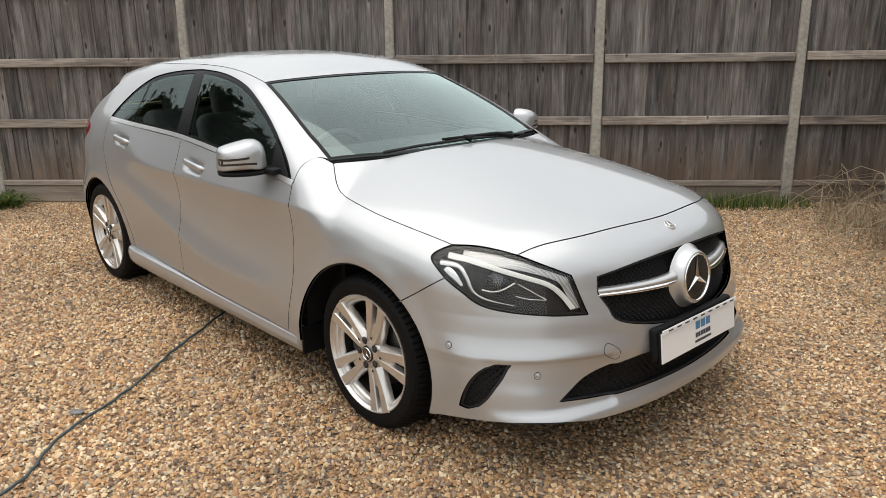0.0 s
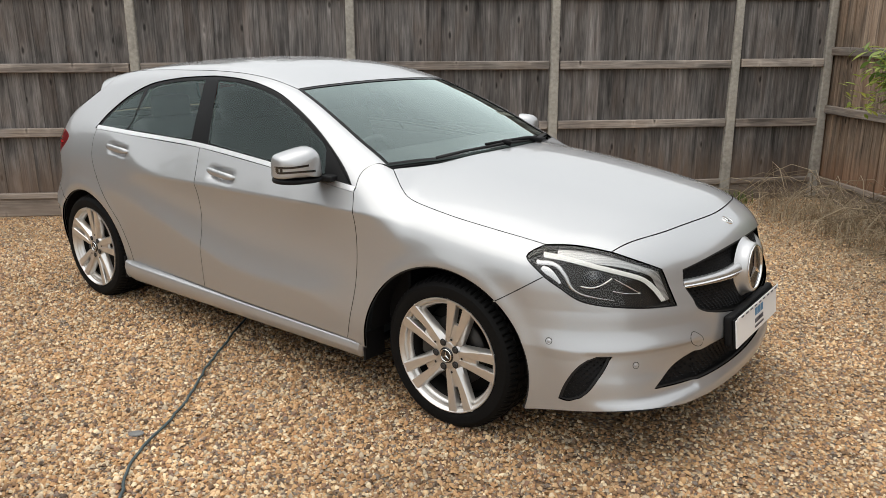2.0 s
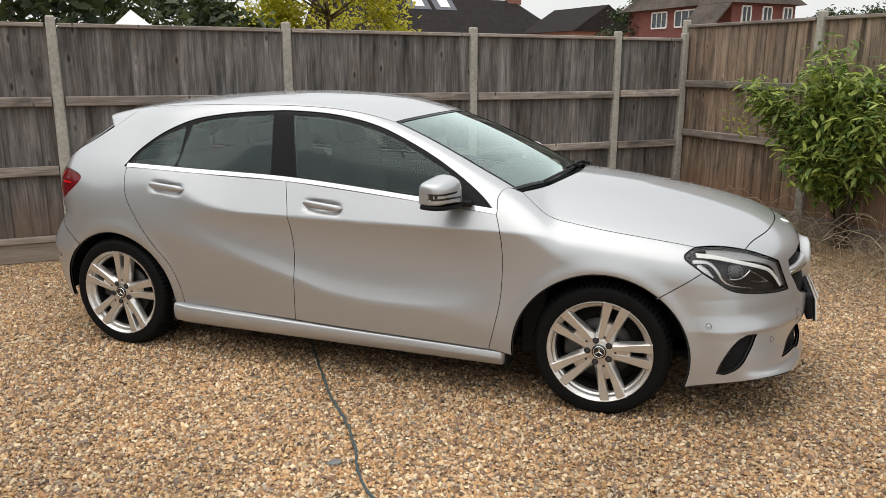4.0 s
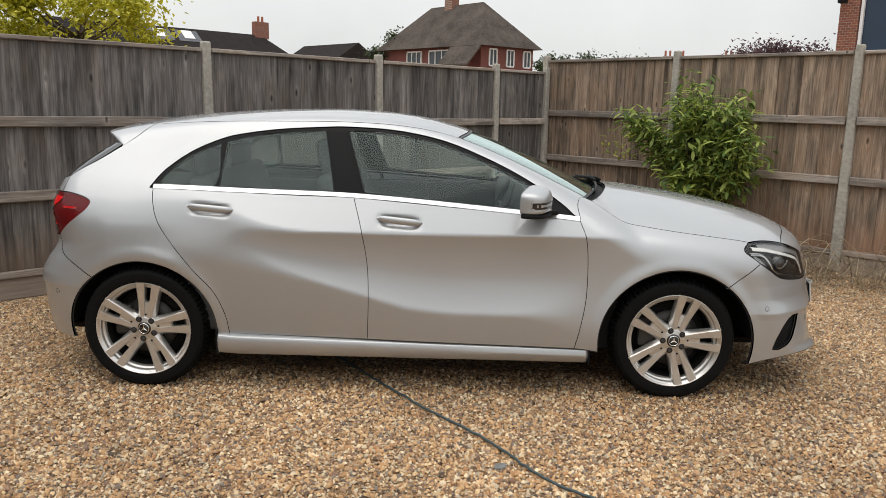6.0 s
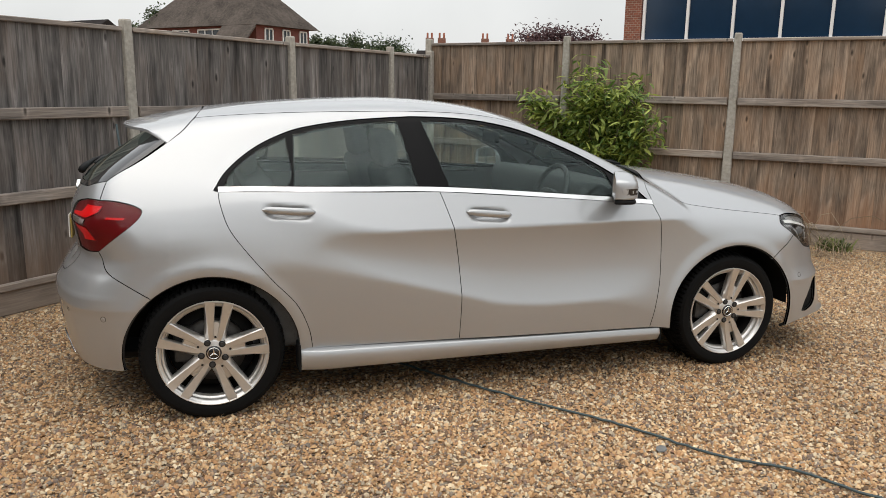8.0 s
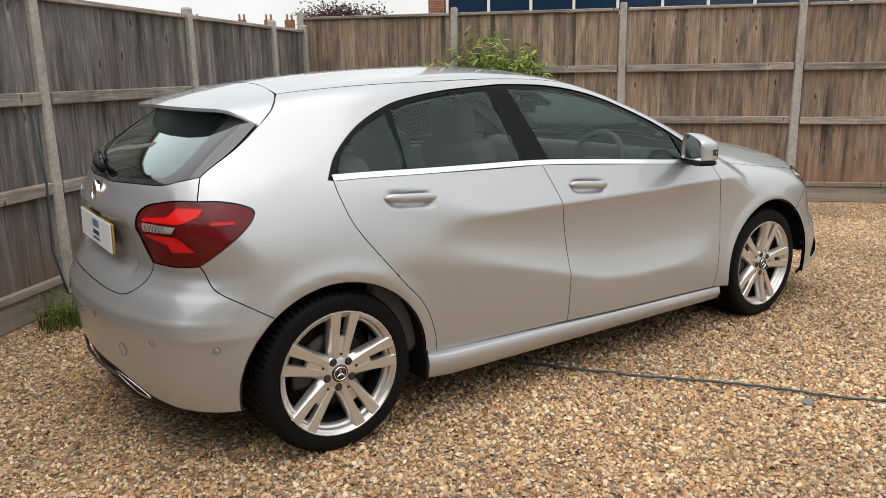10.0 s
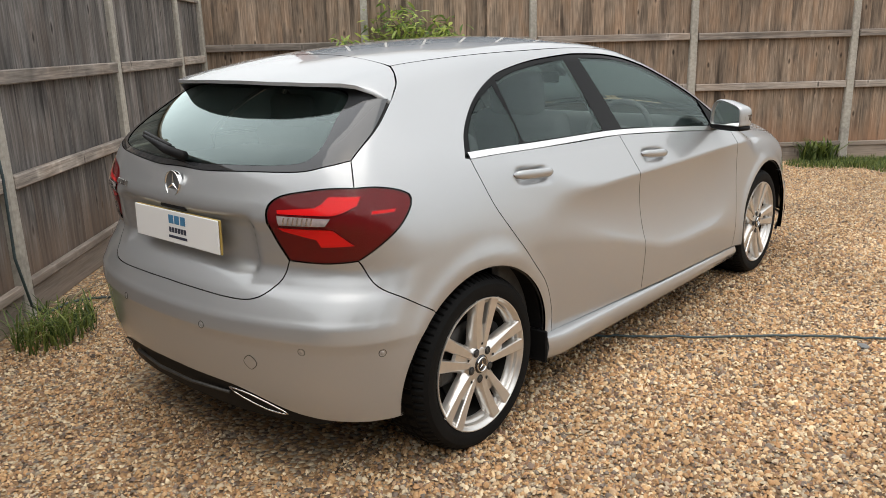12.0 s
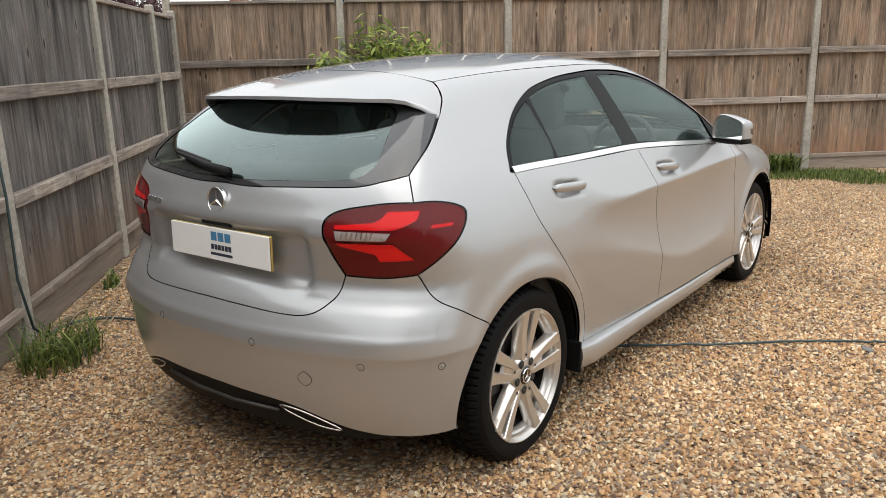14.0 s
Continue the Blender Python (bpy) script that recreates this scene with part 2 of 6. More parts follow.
def glass(name, tint, rough=.0, strength=1.6, sheen=(.73, .86, .83)):
    m = bpy.data.materials.new(name)
    m.use_nodes = True
    n, l = m.node_tree.nodes, m.node_tree.links
    n.remove(n["Principled BSDF"])
    fr = n.new("ShaderNodeFresnel")
    fr.inputs["IOR"].default_value = 1.52
    tr, gl, mx = n.new("ShaderNodeBsdfTransparent"), n.new("ShaderNodeBsdfGlossy"), n.new("ShaderNodeMixShader")
    tr.inputs[0].default_value = (*tint, 1)
    gl.inputs[0].default_value = (*sheen, 1)
    gl.inputs["Roughness"].default_value = rough
    boost = n.new("ShaderNodeMath")
    boost.operation, boost.use_clamp = "MULTIPLY", True
    boost.inputs[1].default_value = strength
    l.new(fr.outputs[0], boost.inputs[0])
    l.new(boost.outputs[0], mx.inputs[0])
    l.new(tr.outputs[0], mx.inputs[1])
    l.new(gl.outputs[0], mx.inputs[2])
    l.new(mx.outputs[0], n["Material Output"].inputs[0])
    return m


GLASS = glass("tinted_glass", (.82, .90, .87), 0, 1.0)
SCREEN = glass("windscreen_glass", (.80, .90, .87), 0, 2.2)
REARGLASS = glass("rear_glass", (.50, .58, .56), 0, 2.9)
CLEAR = glass("clear_lens", (.95, .95, .94), 0, .75, (.9, .9, .9))
FRAMEBLACK = mat("satin_black_frame", (.003, .003, .0032), .3, 0, 0, Specular_IOR_Level=.12)
HOUSING = grain(mat("lamp_housing", (.020, .018, .016), .35, 0, 0, Specular_IOR_Level=.3), 80, .3)
CLOTH = grain(mat("dark_upholstery", (.075, .077, .08), .85), 250, .3, .0006)
DASH = grain(mat("dashboard_plastic", (.075, .078, .08), .6), 200, .3, .0004)
REDGLASS = grain(mat("red_lamp_body", (.14, .002, .004), .45, 0, 0, Specular_IOR_Level=.2), 40, .15)
REDLIT = mat("red_reflector", (.80, .006, .008), .4, 0, 0, Specular_IOR_Level=.2)
LAMPLENS = glass("lamp_lens", (.99, .95, .95), 0, .55, (.9, .9, .9))
CLEARCELL = grain(mat("clear_reflector", (.62, .58, .58), .2, .5), 60, .3)
WHITE = mat("plate_white", (.78, .78, .77), .35, 0, .2)
BLUEINK = mat("blue_ink", (.06, .20, .36), .4)
GREYINK = mat("dark_ink", (.03, .035, .06), .4)
CONCRETE = grain(mat("concrete_post", (.365, .34, .295), .9), 35, .35, .0025, rough=.08)


def wood(name, dark, light, warm, low, along=2):
    """Weathered sawn timber: long grain, grey bleaching, dark stains, knots and a browner unbleached foot."""
    m = bpy.data.materials.new(name)
    m.use_nodes = True
    n, l = m.node_tree.nodes, m.node_tree.links
    b = n["Principled BSDF"]
    b.inputs["Roughness"].default_value, b.inputs["Specular IOR Level"].default_value = .85, .3
    def node(kind, **values):
        q = n.new(kind)
        for k, v in values.items():
            q.inputs[k.replace("_", " ")].default_value = v
        return q
    co, info = n.new("ShaderNodeTexCoord"), n.new("ShaderNodeObjectInfo")
    off = n.new("ShaderNodeVectorMath")
    off.operation = "MULTIPLY_ADD"
    off.inputs[1].default_value = (31, 17, 23)
    l.new(info.outputs["Random"], off.inputs[0])
    l.new(co.outputs["Object"], off.inputs[2])
    def noise(stretch, scale, detail, twist=0.0):
        mp = node("ShaderNodeMapping", Scale=stretch if along == 2 else stretch[::-1])
        t = node("ShaderNodeTexNoise", Scale=scale, Detail=detail, Distortion=twist)
        l.new(off.outputs[0], mp.inputs[0])
        l.new(mp.outputs[0], t.inputs["Vector"])
        return t.outputs["Fac"]
    def span(value, a0, a1, b0, b1):
        r = node("ShaderNodeMapRange", From_Min=a0, From_Max=a1, To_Min=b0, To_Max=b1)
        l.new(value, r.inputs["Value"])
        return r.outputs[0]
    def mix(kind, fac, one, two):
        x = n.new("ShaderNodeMixRGB")
        x.blend_type = kind
        for i, v in enumerate((fac, one, two)):
            if isinstance(v, (int, float)):
                x.inputs[i].default_value = v if i == 0 else (v, v, v, 1)
            elif isinstance(v, tuple):
                x.inputs[i].default_value = (*v, 1)
            else:
                l.new(v, x.inputs[i])
        return x.outputs[0]
    long_grain = noise((1, 1, .06), 24, 8, .4)
    fine_grain = noise((1, 1, .05), 110, 5, .3)
    streak = noise((1, 1, .09), 10, 5, .6)
    blotch = noise((1, 1, .4), 5.5, 6, .5)
    ramp = n.new("ShaderNodeValToRGB")
    ramp.color_ramp.elements[0].position, ramp.color_ramp.elements[0].color = .34, (*dark, 1)
    ramp.color_ramp.elements[1].position, ramp.color_ramp.elements[1].color = .66, (*light, 1)
    g1 = mix("MIX", .45, long_grain, streak)
    l.new(g1, ramp.inputs[0])
    col = mix("MIX", span(blotch, .45, .70, 0, .75), ramp.outputs[0], warm)
    col = mix("MULTIPLY", 1.0, col, span(fine_grain, .32, .68, .70, 1.30))
    col = mix("MULTIPLY", 1.0, col, span(blotch, .30, .50, .60, 1.0))
    # knots: dark hearts with a paler ring
    mp = node("ShaderNodeMapping", Scale=(9, 9, 3.4))
    kv = node("ShaderNodeTexVoronoi", Scale=1.0)
    l.new(off.outputs[0], mp.inputs[0])
    l.new(mp.outputs[0], kv.inputs["Vector"])
    col = mix("MULTIPLY", 1.0, col, span(kv.outputs["Distance"], .10, .30, 1.35, 1.0))
    col = mix("MULTIPLY", 1.0, col, span(kv.outputs["Distance"], .06, .15, .22, 1.0))
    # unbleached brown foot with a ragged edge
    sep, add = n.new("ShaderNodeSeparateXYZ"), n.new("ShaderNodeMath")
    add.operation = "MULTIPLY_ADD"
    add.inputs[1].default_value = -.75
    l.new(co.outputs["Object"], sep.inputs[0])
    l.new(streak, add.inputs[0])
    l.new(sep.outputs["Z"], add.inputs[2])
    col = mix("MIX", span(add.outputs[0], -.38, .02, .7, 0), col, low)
    col = mix("MULTIPLY", 1.0, col, span(info.outputs["Random"], 0, 1, .78, 1.22))
    l.new(col, b.inputs["Base Color"])
    bp = n.new("ShaderNodeBump")
    bp.inputs["Strength"].default_value, bp.inputs["Distance"].default_value = .9, .0025
    l.new(long_grain, bp.inputs["Height"])
    l.new(bp.outputs[0], b.inputs["Normal"])
    return m


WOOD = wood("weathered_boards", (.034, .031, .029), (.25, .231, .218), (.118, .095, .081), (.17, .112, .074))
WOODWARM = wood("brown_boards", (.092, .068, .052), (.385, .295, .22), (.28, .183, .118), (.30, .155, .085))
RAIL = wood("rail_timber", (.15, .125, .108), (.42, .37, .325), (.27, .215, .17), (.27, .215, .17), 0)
CABLE = grain(mat("cable_rubber", (.045, .07, .075), .55), 60, .2)


def gravel(name, island):
    m = bpy.data.materials.new(name)
    m.use_nodes = True
    n, l = m.node_tree.nodes, m.node_tree.links
    b = n["Principled BSDF"]
    b.inputs["Roughness"].default_value = .8
    ramp = n.new("ShaderNodeValToRGB")
    cr = ramp.color_ramp
    cr.interpolation = "LINEAR"
    stops = [(0, (.085, .06, .042)), (.12, (.36, .20, .09)), (.27, (.60, .375, .18)), (.40, (.46, .245, .11)), (.54, (.78, .56, .32)),
             (.66, (.27, .15, .09)), (.77, (.20, .165, .135)), (.88, (.87, .70, .46)), (1, (.42, .33, .23))]
    while len(cr.elements) < len(stops):
        cr.elements.new(.5)
    for e, (p, c) in zip(cr.elements, stops):
        e.position, e.color = p, (*c, 1)
    co = n.new("ShaderNodeTexCoord")
    if island:
        geo = n.new("ShaderNodeNewGeometry")
        l.new(geo.outputs["Random Per Island"], ramp.inputs[0])
        fine = n.new("ShaderNodeTexNoise")
        fine.inputs["Scale"].default_value, fine.inputs["Detail"].default_value = 140, 4
        l.new(co.outputs["Object"], fine.inputs["Vector"])
        mul = n.new("ShaderNodeMixRGB")
        mul.blend_type, mul.inputs[0].default_value = "OVERLAY", .35
        l.new(ramp.outputs[0], mul.inputs[1])
        l.new(fine.outputs["Fac"], mul.inputs[2])
        col = mul.outputs[0]
    else:
        v = n.new("ShaderNodeTexVoronoi")
        v.inputs["Scale"].default_value = 62
        l.new(co.outputs["Object"], v.inputs["Vector"])
        sep = n.new("ShaderNodeSeparateColor")
        l.new(v.outputs["Color"], sep.inputs[0])
        l.new(sep.outputs[0], ramp.inputs[0])
        # darker away from cell centres: shade between stones put into the colour
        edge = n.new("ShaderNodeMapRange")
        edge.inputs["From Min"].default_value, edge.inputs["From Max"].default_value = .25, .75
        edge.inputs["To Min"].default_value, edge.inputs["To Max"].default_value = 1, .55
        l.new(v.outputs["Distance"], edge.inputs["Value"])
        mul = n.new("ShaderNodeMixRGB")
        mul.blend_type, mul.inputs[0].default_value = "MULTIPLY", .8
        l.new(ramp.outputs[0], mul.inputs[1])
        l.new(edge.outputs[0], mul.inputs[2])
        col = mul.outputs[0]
        bp = n.new("ShaderNodeBump")
        bp.inputs["Strength"].default_value, bp.inputs["Distance"].default_value = 1, .008
        bp.invert = True
        l.new(v.outputs["Distance"], bp.inputs["Height"])
        l.new(bp.outputs[0], b.inputs["Normal"])
    wide = n.new("ShaderNodeTexNoise")
    wide.inputs["Scale"].default_value, wide.inputs["Detail"].default_value = .9, 5
    l.new(co.outputs["Object"], wide.inputs["Vector"])
    mr = n.new("ShaderNodeMapRange")
    mr.inputs["From Min"].default_value, mr.inputs["From Max"].default_value = .3, .7
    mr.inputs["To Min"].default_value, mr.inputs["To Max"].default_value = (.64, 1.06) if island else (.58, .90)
    l.new(wide.outputs["Fac"], mr.inputs["Value"])
    m2 = n.new("ShaderNodeMixRGB")
    m2.blend_type, m2.inputs[0].default_value = "MULTIPLY", 1
    l.new(col, m2.inputs[1])
    l.new(mr.outputs[0], m2.inputs[2])
    l.new(m2.outputs[0], b.inputs["Base Color"])
    return m


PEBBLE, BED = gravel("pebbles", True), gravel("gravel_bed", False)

# ---------------------------------------------------------------- shape of the car body
# car axes: x ahead from the middle of the wheelbase, y to its left, z up
def spl(x, knots):
    """Smooth curve through (x, value) knots."""
    k = np.array(sorted(knots), float)
    xs, ys = k[:, 0], k[:, 1]
    d = np.diff(ys) / np.diff(xs)
    m = np.empty_like(ys)
    m[0], m[-1] = d[0], d[-1]
    a, b = d[:-1], d[1:]
    m[1:-1] = np.where(a * b > 0, 2 * a * b / np.where(np.abs(a + b) < 1e-9, 1e-9, a + b), 0)
    x = np.clip(np.asarray(x, float), xs[0], xs[-1])
    i = np.clip(np.searchsorted(xs, x) - 1, 0, len(xs) - 2)
    h = xs[i + 1] - xs[i]
    s = (x - xs[i]) / h
    return ((2 * s**3 - 3 * s**2 + 1) * ys[i] + (s**3 - 2 * s**2 + s) * h * m[i]
            + (3 * s**2 - 2 * s**3) * ys[i + 1] + (s**3 - s**2) * h * m[i + 1])


def smax(a, b, k):
    h = np.maximum(k - np.abs(a - b), 0) / k
    return np.maximum(a, b) + h * h * k / 4


def smin(a, b, k):
    return -smax(-a, -b, k)


WHEEL_X, HUB_Z = 1.35, 0.312


def half_width(x, z):
    ys = spl(x, [(-2.2, .78), (-1.8, .832), (-1.5, .862), (-1.2, .868), (-.8, .864), (0, .862), (.8, .866),
                 (1.1, .872), (1.4, .868), (1.7, .845), (2.0, .79), (2.4, .68)])
    zs = spl(x, [(-2.2, .88), (-1.2, .88), (-.9, .862), (-.53, .832), (0, .832), (.87, .839), (1.13, .832), (1.58, .803), (2.2, .76)])
    zc = spl(x, [(-1.5, .82), (-1.25, .79), (-.96, .725), (-.69, .644), (-.42, .57), (-.2, .512), (.03, .455), (.29, .437), (.84, .44), (2, .44)])
    amp = spl(x, [(-1.4, .0), (-1.0, .7), (-.5, 1), (.6, 1), (.95, .5), (1.2, .15), (2, 0)])
    up = spl(x, [(-2.0, -.8), (-1.35, -.72), (-.9, -.6), (0, -.5), (.6, -.5), (.9, -.55), (1.5, -.6)])
    ks = spl(x, [(-1.6, .16), (-1.1, .12), (-.7, .02), (-.4, .005), (1.0, .005), (1.3, .012), (1.65, .03), (1.9, .1)])
    kc = spl(x, [(-1.3, .05), (-.9, .02), (-.4, .006), (.5, .006), (1.0, .05)])
    gap = np.maximum(zs - zc, .04)
    s = (zs - z) / gap
    y_up = ys + up * (z - zs) - .10 * np.maximum(z - 1.05, 0) ** 2
    y_mid = ys + gap * amp * (-.20 * s + .27 * s * s) + (1 - amp) * .07 * np.maximum(zs - z, 0)
    y_crease = ys + gap * amp * .07 + (1 - amp) * .07 * gap
    d = zc - z
    y_low = y_crease - .03 * amp * d - .12 * np.maximum(d, 0) ** 2
    w = smin(smin(y_up, y_mid, ks), y_low, kc)
    for cx in (-WHEEL_X, WHEEL_X):
        r = np.hypot(x - cx, z - HUB_Z)
        w = w + .010 * np.exp(-((r - .385) / .04) ** 2)
    for cx, cz in ((-1.002, .934), (-.054, .894)):  # hollows behind the door handles
        w = w - .017 * np.exp(-(np.abs(x - cx) / .094) ** 6 - (np.abs(z - cz + .006 + .07 * (x - cx)) / .027) ** 4)
    return w


def top(x, y):
    bonnet = spl(x, [(.5, 1.045), (1.03, 1.036), (1.18, 1.024), (1.39, 1.0), (1.67, .957), (1.92, .905), (2.09, .852), (2.2, .785), (2.26, .72), (2.36, .6)])
    bonnet = bonnet - .125 * (y / .72) ** 2.6
    cabin = spl(x, [(1.35, .83), (1.0, 1.03), (.8, 1.125), (.6, 1.213), (.4, 1.291), (.2, 1.356), (0, 1.40), (-.2, 1.421), (-.46, 1.430),
                    (-.72, 1.423), (-1.03, 1.404), (-1.28, 1.379), (-1.49, 1.347), (-1.66, 1.311), (-1.76, 1.285), (-2.1, 1.16)])
    cabin = cabin - .055 * (y / .6) ** 2.2
    return smax(bonnet, cabin, .02)


def front(y, z):
    c = spl(z, [(.1, .11), (.18, .126), (.34, .17), (.45, .24), (.53, .285), (.62, .30), (.72, .31), (.9, .33)])
    xc = spl(z, [(.1, 2.22), (.20, 2.266), (.245, 2.270), (.30, 2.250), (.36, 2.250), (.45, 2.270), (.56, 2.270), (.65, 2.252), (.72, 2.228), (.8, 2.18), (.9, 2.05), (1.1, 1.8)])
    s = lambda v: 1 / (1 + np.exp(np.clip(-v / .0045, -60, 60)))
    ledge = s(.455 - z) * s(z - .27) * s(np.abs(y) - .42) * s(.80 - np.abs(y))
    return xc - c * (y / .75) ** 2.4 - .013 * ledge


def rear(y, z):
    xc = spl(z, [(.1, -1.93), (.2, -2.0), (.34, -2.042), (.5, -2.058), (.572, -2.062), (.60, -2.052), (.65, -2.03), (.69, -2.005), (.74, -1.985), (.85, -1.985), (.882, -1.990), (.905, -1.983), (.96, -1.957), (1.02, -1.928), (1.06, -1.90), (1.27, -1.60), (1.45, -1.34)])
    c = spl(z, [(.1, .16), (.5, .17), (.8, .16), (1.0, .15), (1.25, .16)])
    s = lambda v: 1 / (1 + np.exp(-v / .008))
    recess = s(z - .705) * s(.885 - z) * s(.40 - np.abs(y))
    return xc + c * (y / .75) ** 2.4 + .026 * recess


def body(x, y, z):
    """Below zero inside the body, above it outside."""
    y = np.abs(y)
    k_top = spl(x, [(-2, .06), (.5, .06), (1.0, .1), (1.9, .1), (2.2, .05)])
    f = smax(y - half_width(x, z), x - front(y, z), .15)
    f = smax(f, z - top(x, y), k_top)
    f = smax(f, rear(y, z) - x, spl(z, [(.8, .15), (1.0, .11), (1.1, .07)]))
    # the rear bumper's shelf: proud at its crease, drawn in above it
    shelf = np.interp(z, (.25, .50, .533, .60, .68, .745, .84, .93), (0, .007, .012, .001, -.012, -.018, -.008, 0))
    f = f - shelf * np.clip((-1.52 - x) / .25, 0, 1)
    # and the front bumper's brow over the lower openings
    brow = np.interp(z, (.25, .43, .458, .53, .60, .68, .76), (0, .005, .009, -.005, -.012, -.011, 0))
    return f - brow * np.clip((x - 1.66) / .2, 0, 1) * np.clip((np.abs(y) - .30) / .15, 0, 1)


def body_normal(p, e=.002):
    g = np.empty_like(p)
    for i in range(3):
        d = np.zeros(3)
        d[i] = e
        g[:, i] = body(*(p + d).T) - body(*(p - d).T)
    return g / np.maximum(np.linalg.norm(g, axis=1, keepdims=True), 1e-9)


def meet(origin, way, reach):
    """First points of the body along rays from outside."""
    n = 90
    lo, hi = np.zeros(len(origin)), np.full(len(origin), np.nan)
    prev = np.zeros(len(origin))
    for i in range(1, n + 1):
        s = np.full(len(origin), reach * i / n)
        v = body(*(origin + way * s[:, None]).T)
        hit = np.isnan(hi) & (v < 0)
        lo[hit], hi[hit] = prev[hit], s[hit]
        prev = s
    hi = np.where(np.isnan(hi), reach * .5, hi)
    for _ in range(22):
        mid = (lo + hi) / 2
        inside = body(*(origin + way * mid[:, None]).T) < 0
        hi, lo = np.where(inside, mid, hi), np.where(inside, lo, mid)
    return origin + way * hi[:, None]


class Flat:
    """Maps a plane of sketch onto the body along one direction."""
    def __init__(self, way, a, b):
        self.way, self.a, self.b = (np.array(v, float) / np.linalg.norm(v) for v in (way, a, b))

    def onto(self, uv):
        o = uv[:, :1] * self.a + uv[:, 1:] * self.b - 3 * self.way
        return meet(o, np.broadcast_to(self.way, o.shape), 4.0)

    def sketch(self, p):
        return np.stack([p @ self.a, p @ self.b], 1)


class Round:
    """Maps (angle times 0.8 m, height) onto the body towards an upright axis."""
    def __init__(self, x0, ahead):
        self.x0, self.ahead = x0, ahead

    def onto(self, uv):
        t = uv[:, 0] / .8
        way = np.stack([-self.ahead * np.cos(t), np.sin(t), 0 * t], 1)
        o = np.stack([np.full_like(t, self.x0), 0 * t, uv[:, 1]], 1) - 1.6 * way
        return meet(o, way, 1.6)

    def sketch(self, p):
        return np.stack([.8 * np.arctan2(-p[:, 1], self.ahead * (p[:, 0] - self.x0)), p[:, 2]], 1)


SIDE = Flat((0, 1, 0), (1, 0, 0), (0, 0, 1))
LEAN = Flat((0, 1, -.55), (1, 0, 0), (0, .55, 1))
ABOVE = Flat((0, 0, -1), (1, 0, 0), (0, 1, 0))
WING = Flat((0, 1, -1), (1, 0, 0), (0, 1, 1))
NOSE = Round(1.2, 1)
TAIL = Round(-1.0, -1)
STERN = Flat((1, 0, 0), (0, 1, 0), (0, 0, 1))

# ---------------------------------------------------------------- ground and fences
BACK_Y, SIDE_X = 7.155, 3.86
gm = bpy.data.meshes.new("ground")
R = 600
gv = [(-R, -R, 0), (R, -R, 0), (R, R, 0), (-R, R, 0)]
gm.from_pydata(gv, [], [(0, 1, 2, 3)])
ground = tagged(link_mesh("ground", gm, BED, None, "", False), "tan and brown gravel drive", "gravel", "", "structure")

# ---------------------------------------------------------------- the car
CAR_M = pose(-.6736, 4.4967, 0, 0, 0, -44.07)
car = thing("car", CAR_M, "silver five-door hatchback parked on the gravel", "car")

# seams of the right side, as (x, z), and other lines in space
BELT = [(-1.300, 1.022), (-.97, 1.016), (-.288, 1.000), (.535, .941), (.845, .914)]
SEAM_B = [(-.288, 1.000), (-.245, .856), (-.214, .686), (-.203, .513), (-.208, .292)]
SEAM_R = [(-1.300, 1.022), (-1.294, .968), (-1.262, .868), (-1.189, .762), (-1.081, .63), (-.984, .52), (-.93, .40), (-.912, .298)]
SEAM_F = [(.845, .914), (.875, .829), (.889, .704), (.887, .527), (.862, .378), (.838, .272)]
DOOR_LOW = .292
sB, sR, sF, sBelt = side(SEAM_B), side(SEAM_R), side(SEAM_F), side(BELT)
belt_rear = side(BELT[:3])
belt_front = side(BELT[2:])

panel("front_door", SIDE, line(SIDE, sB[::-1], belt_front, sF, side([(.838, .272), (.3, .282), (-.208, .292)])), PAINT, car, "silver front door skin", seal=SEAL, step=.014, both=True)
panel("rear_door", SIDE, line(SIDE, sR[::-1], belt_rear, sB, side([(-.208, .292), (-.912, .298)])), PAINT, car, "silver rear door skin", seal=SEAL, step=.014, both=True)


def arch(cx, a0, a1, r=.372, low=.398):
    out = []
    for a in np.linspace(a0, a1, 24):
        k = r + (low - r) * abs(math.cos(radians(a))) ** 3
        out.append((cx + k * math.cos(radians(a)), HUB_Z + k * math.sin(radians(a))))
    return out


BON_SIDE = [(.93, -.668, .996), (1.028, -.725, .932), (1.107, -.745, .895), (1.309, -.761, .865), (1.502, -.757, .842), (1.723, -.737, .81)]
HL_TOP = [(1.723, -.737, .81), (1.812, -.69, .814), (1.935, -.63, .793)]
HL_TOP2 = [(1.935, -.63, .793), (2.015, -.591, .77), (2.095, -.53, .736)]
HL_FRONT = [(2.095, -.53, .736), (2.133, -.521, .667), (2.155, -.503, .601)]
HL_LOW = [(2.155, -.503, .601), (2.083, -.608, .605), (1.97, -.709, .616), (1.887, -.76, .634), (1.821, -.79, .676), (1.762, -.806, .712)]
HL_BACK = [(1.762, -.806, .712), (1.684, -.797, .77), (1.723, -.737, .81)]
WING_BUMP = [(1.762, -.806, .712), (1.678, -.85, .655), (1.589, -.866, .597)]
def settle(run):
    q = SIDE.onto(np.array([(x, z) for x, y, z in run]))
    return [tuple(v) for v in q]


WING_BUMP = settle(WING_BUMP)
A_BASE = [(.845, -.80, .914), (.83, -.74, .965), (.865, -.69, 1.015), (.93, -.668, .996)]

panel("wing", WING, line(WING, sF[::-1], A_BASE, BON_SIDE, HL_BACK[::-1], WING_BUMP, side(arch(WHEEL_X, 50, 184)), side([(.953, .26), (.838, .272)])),
      PAINT, car, "silver front wing", seal=SEAL, step=.018, both=True)

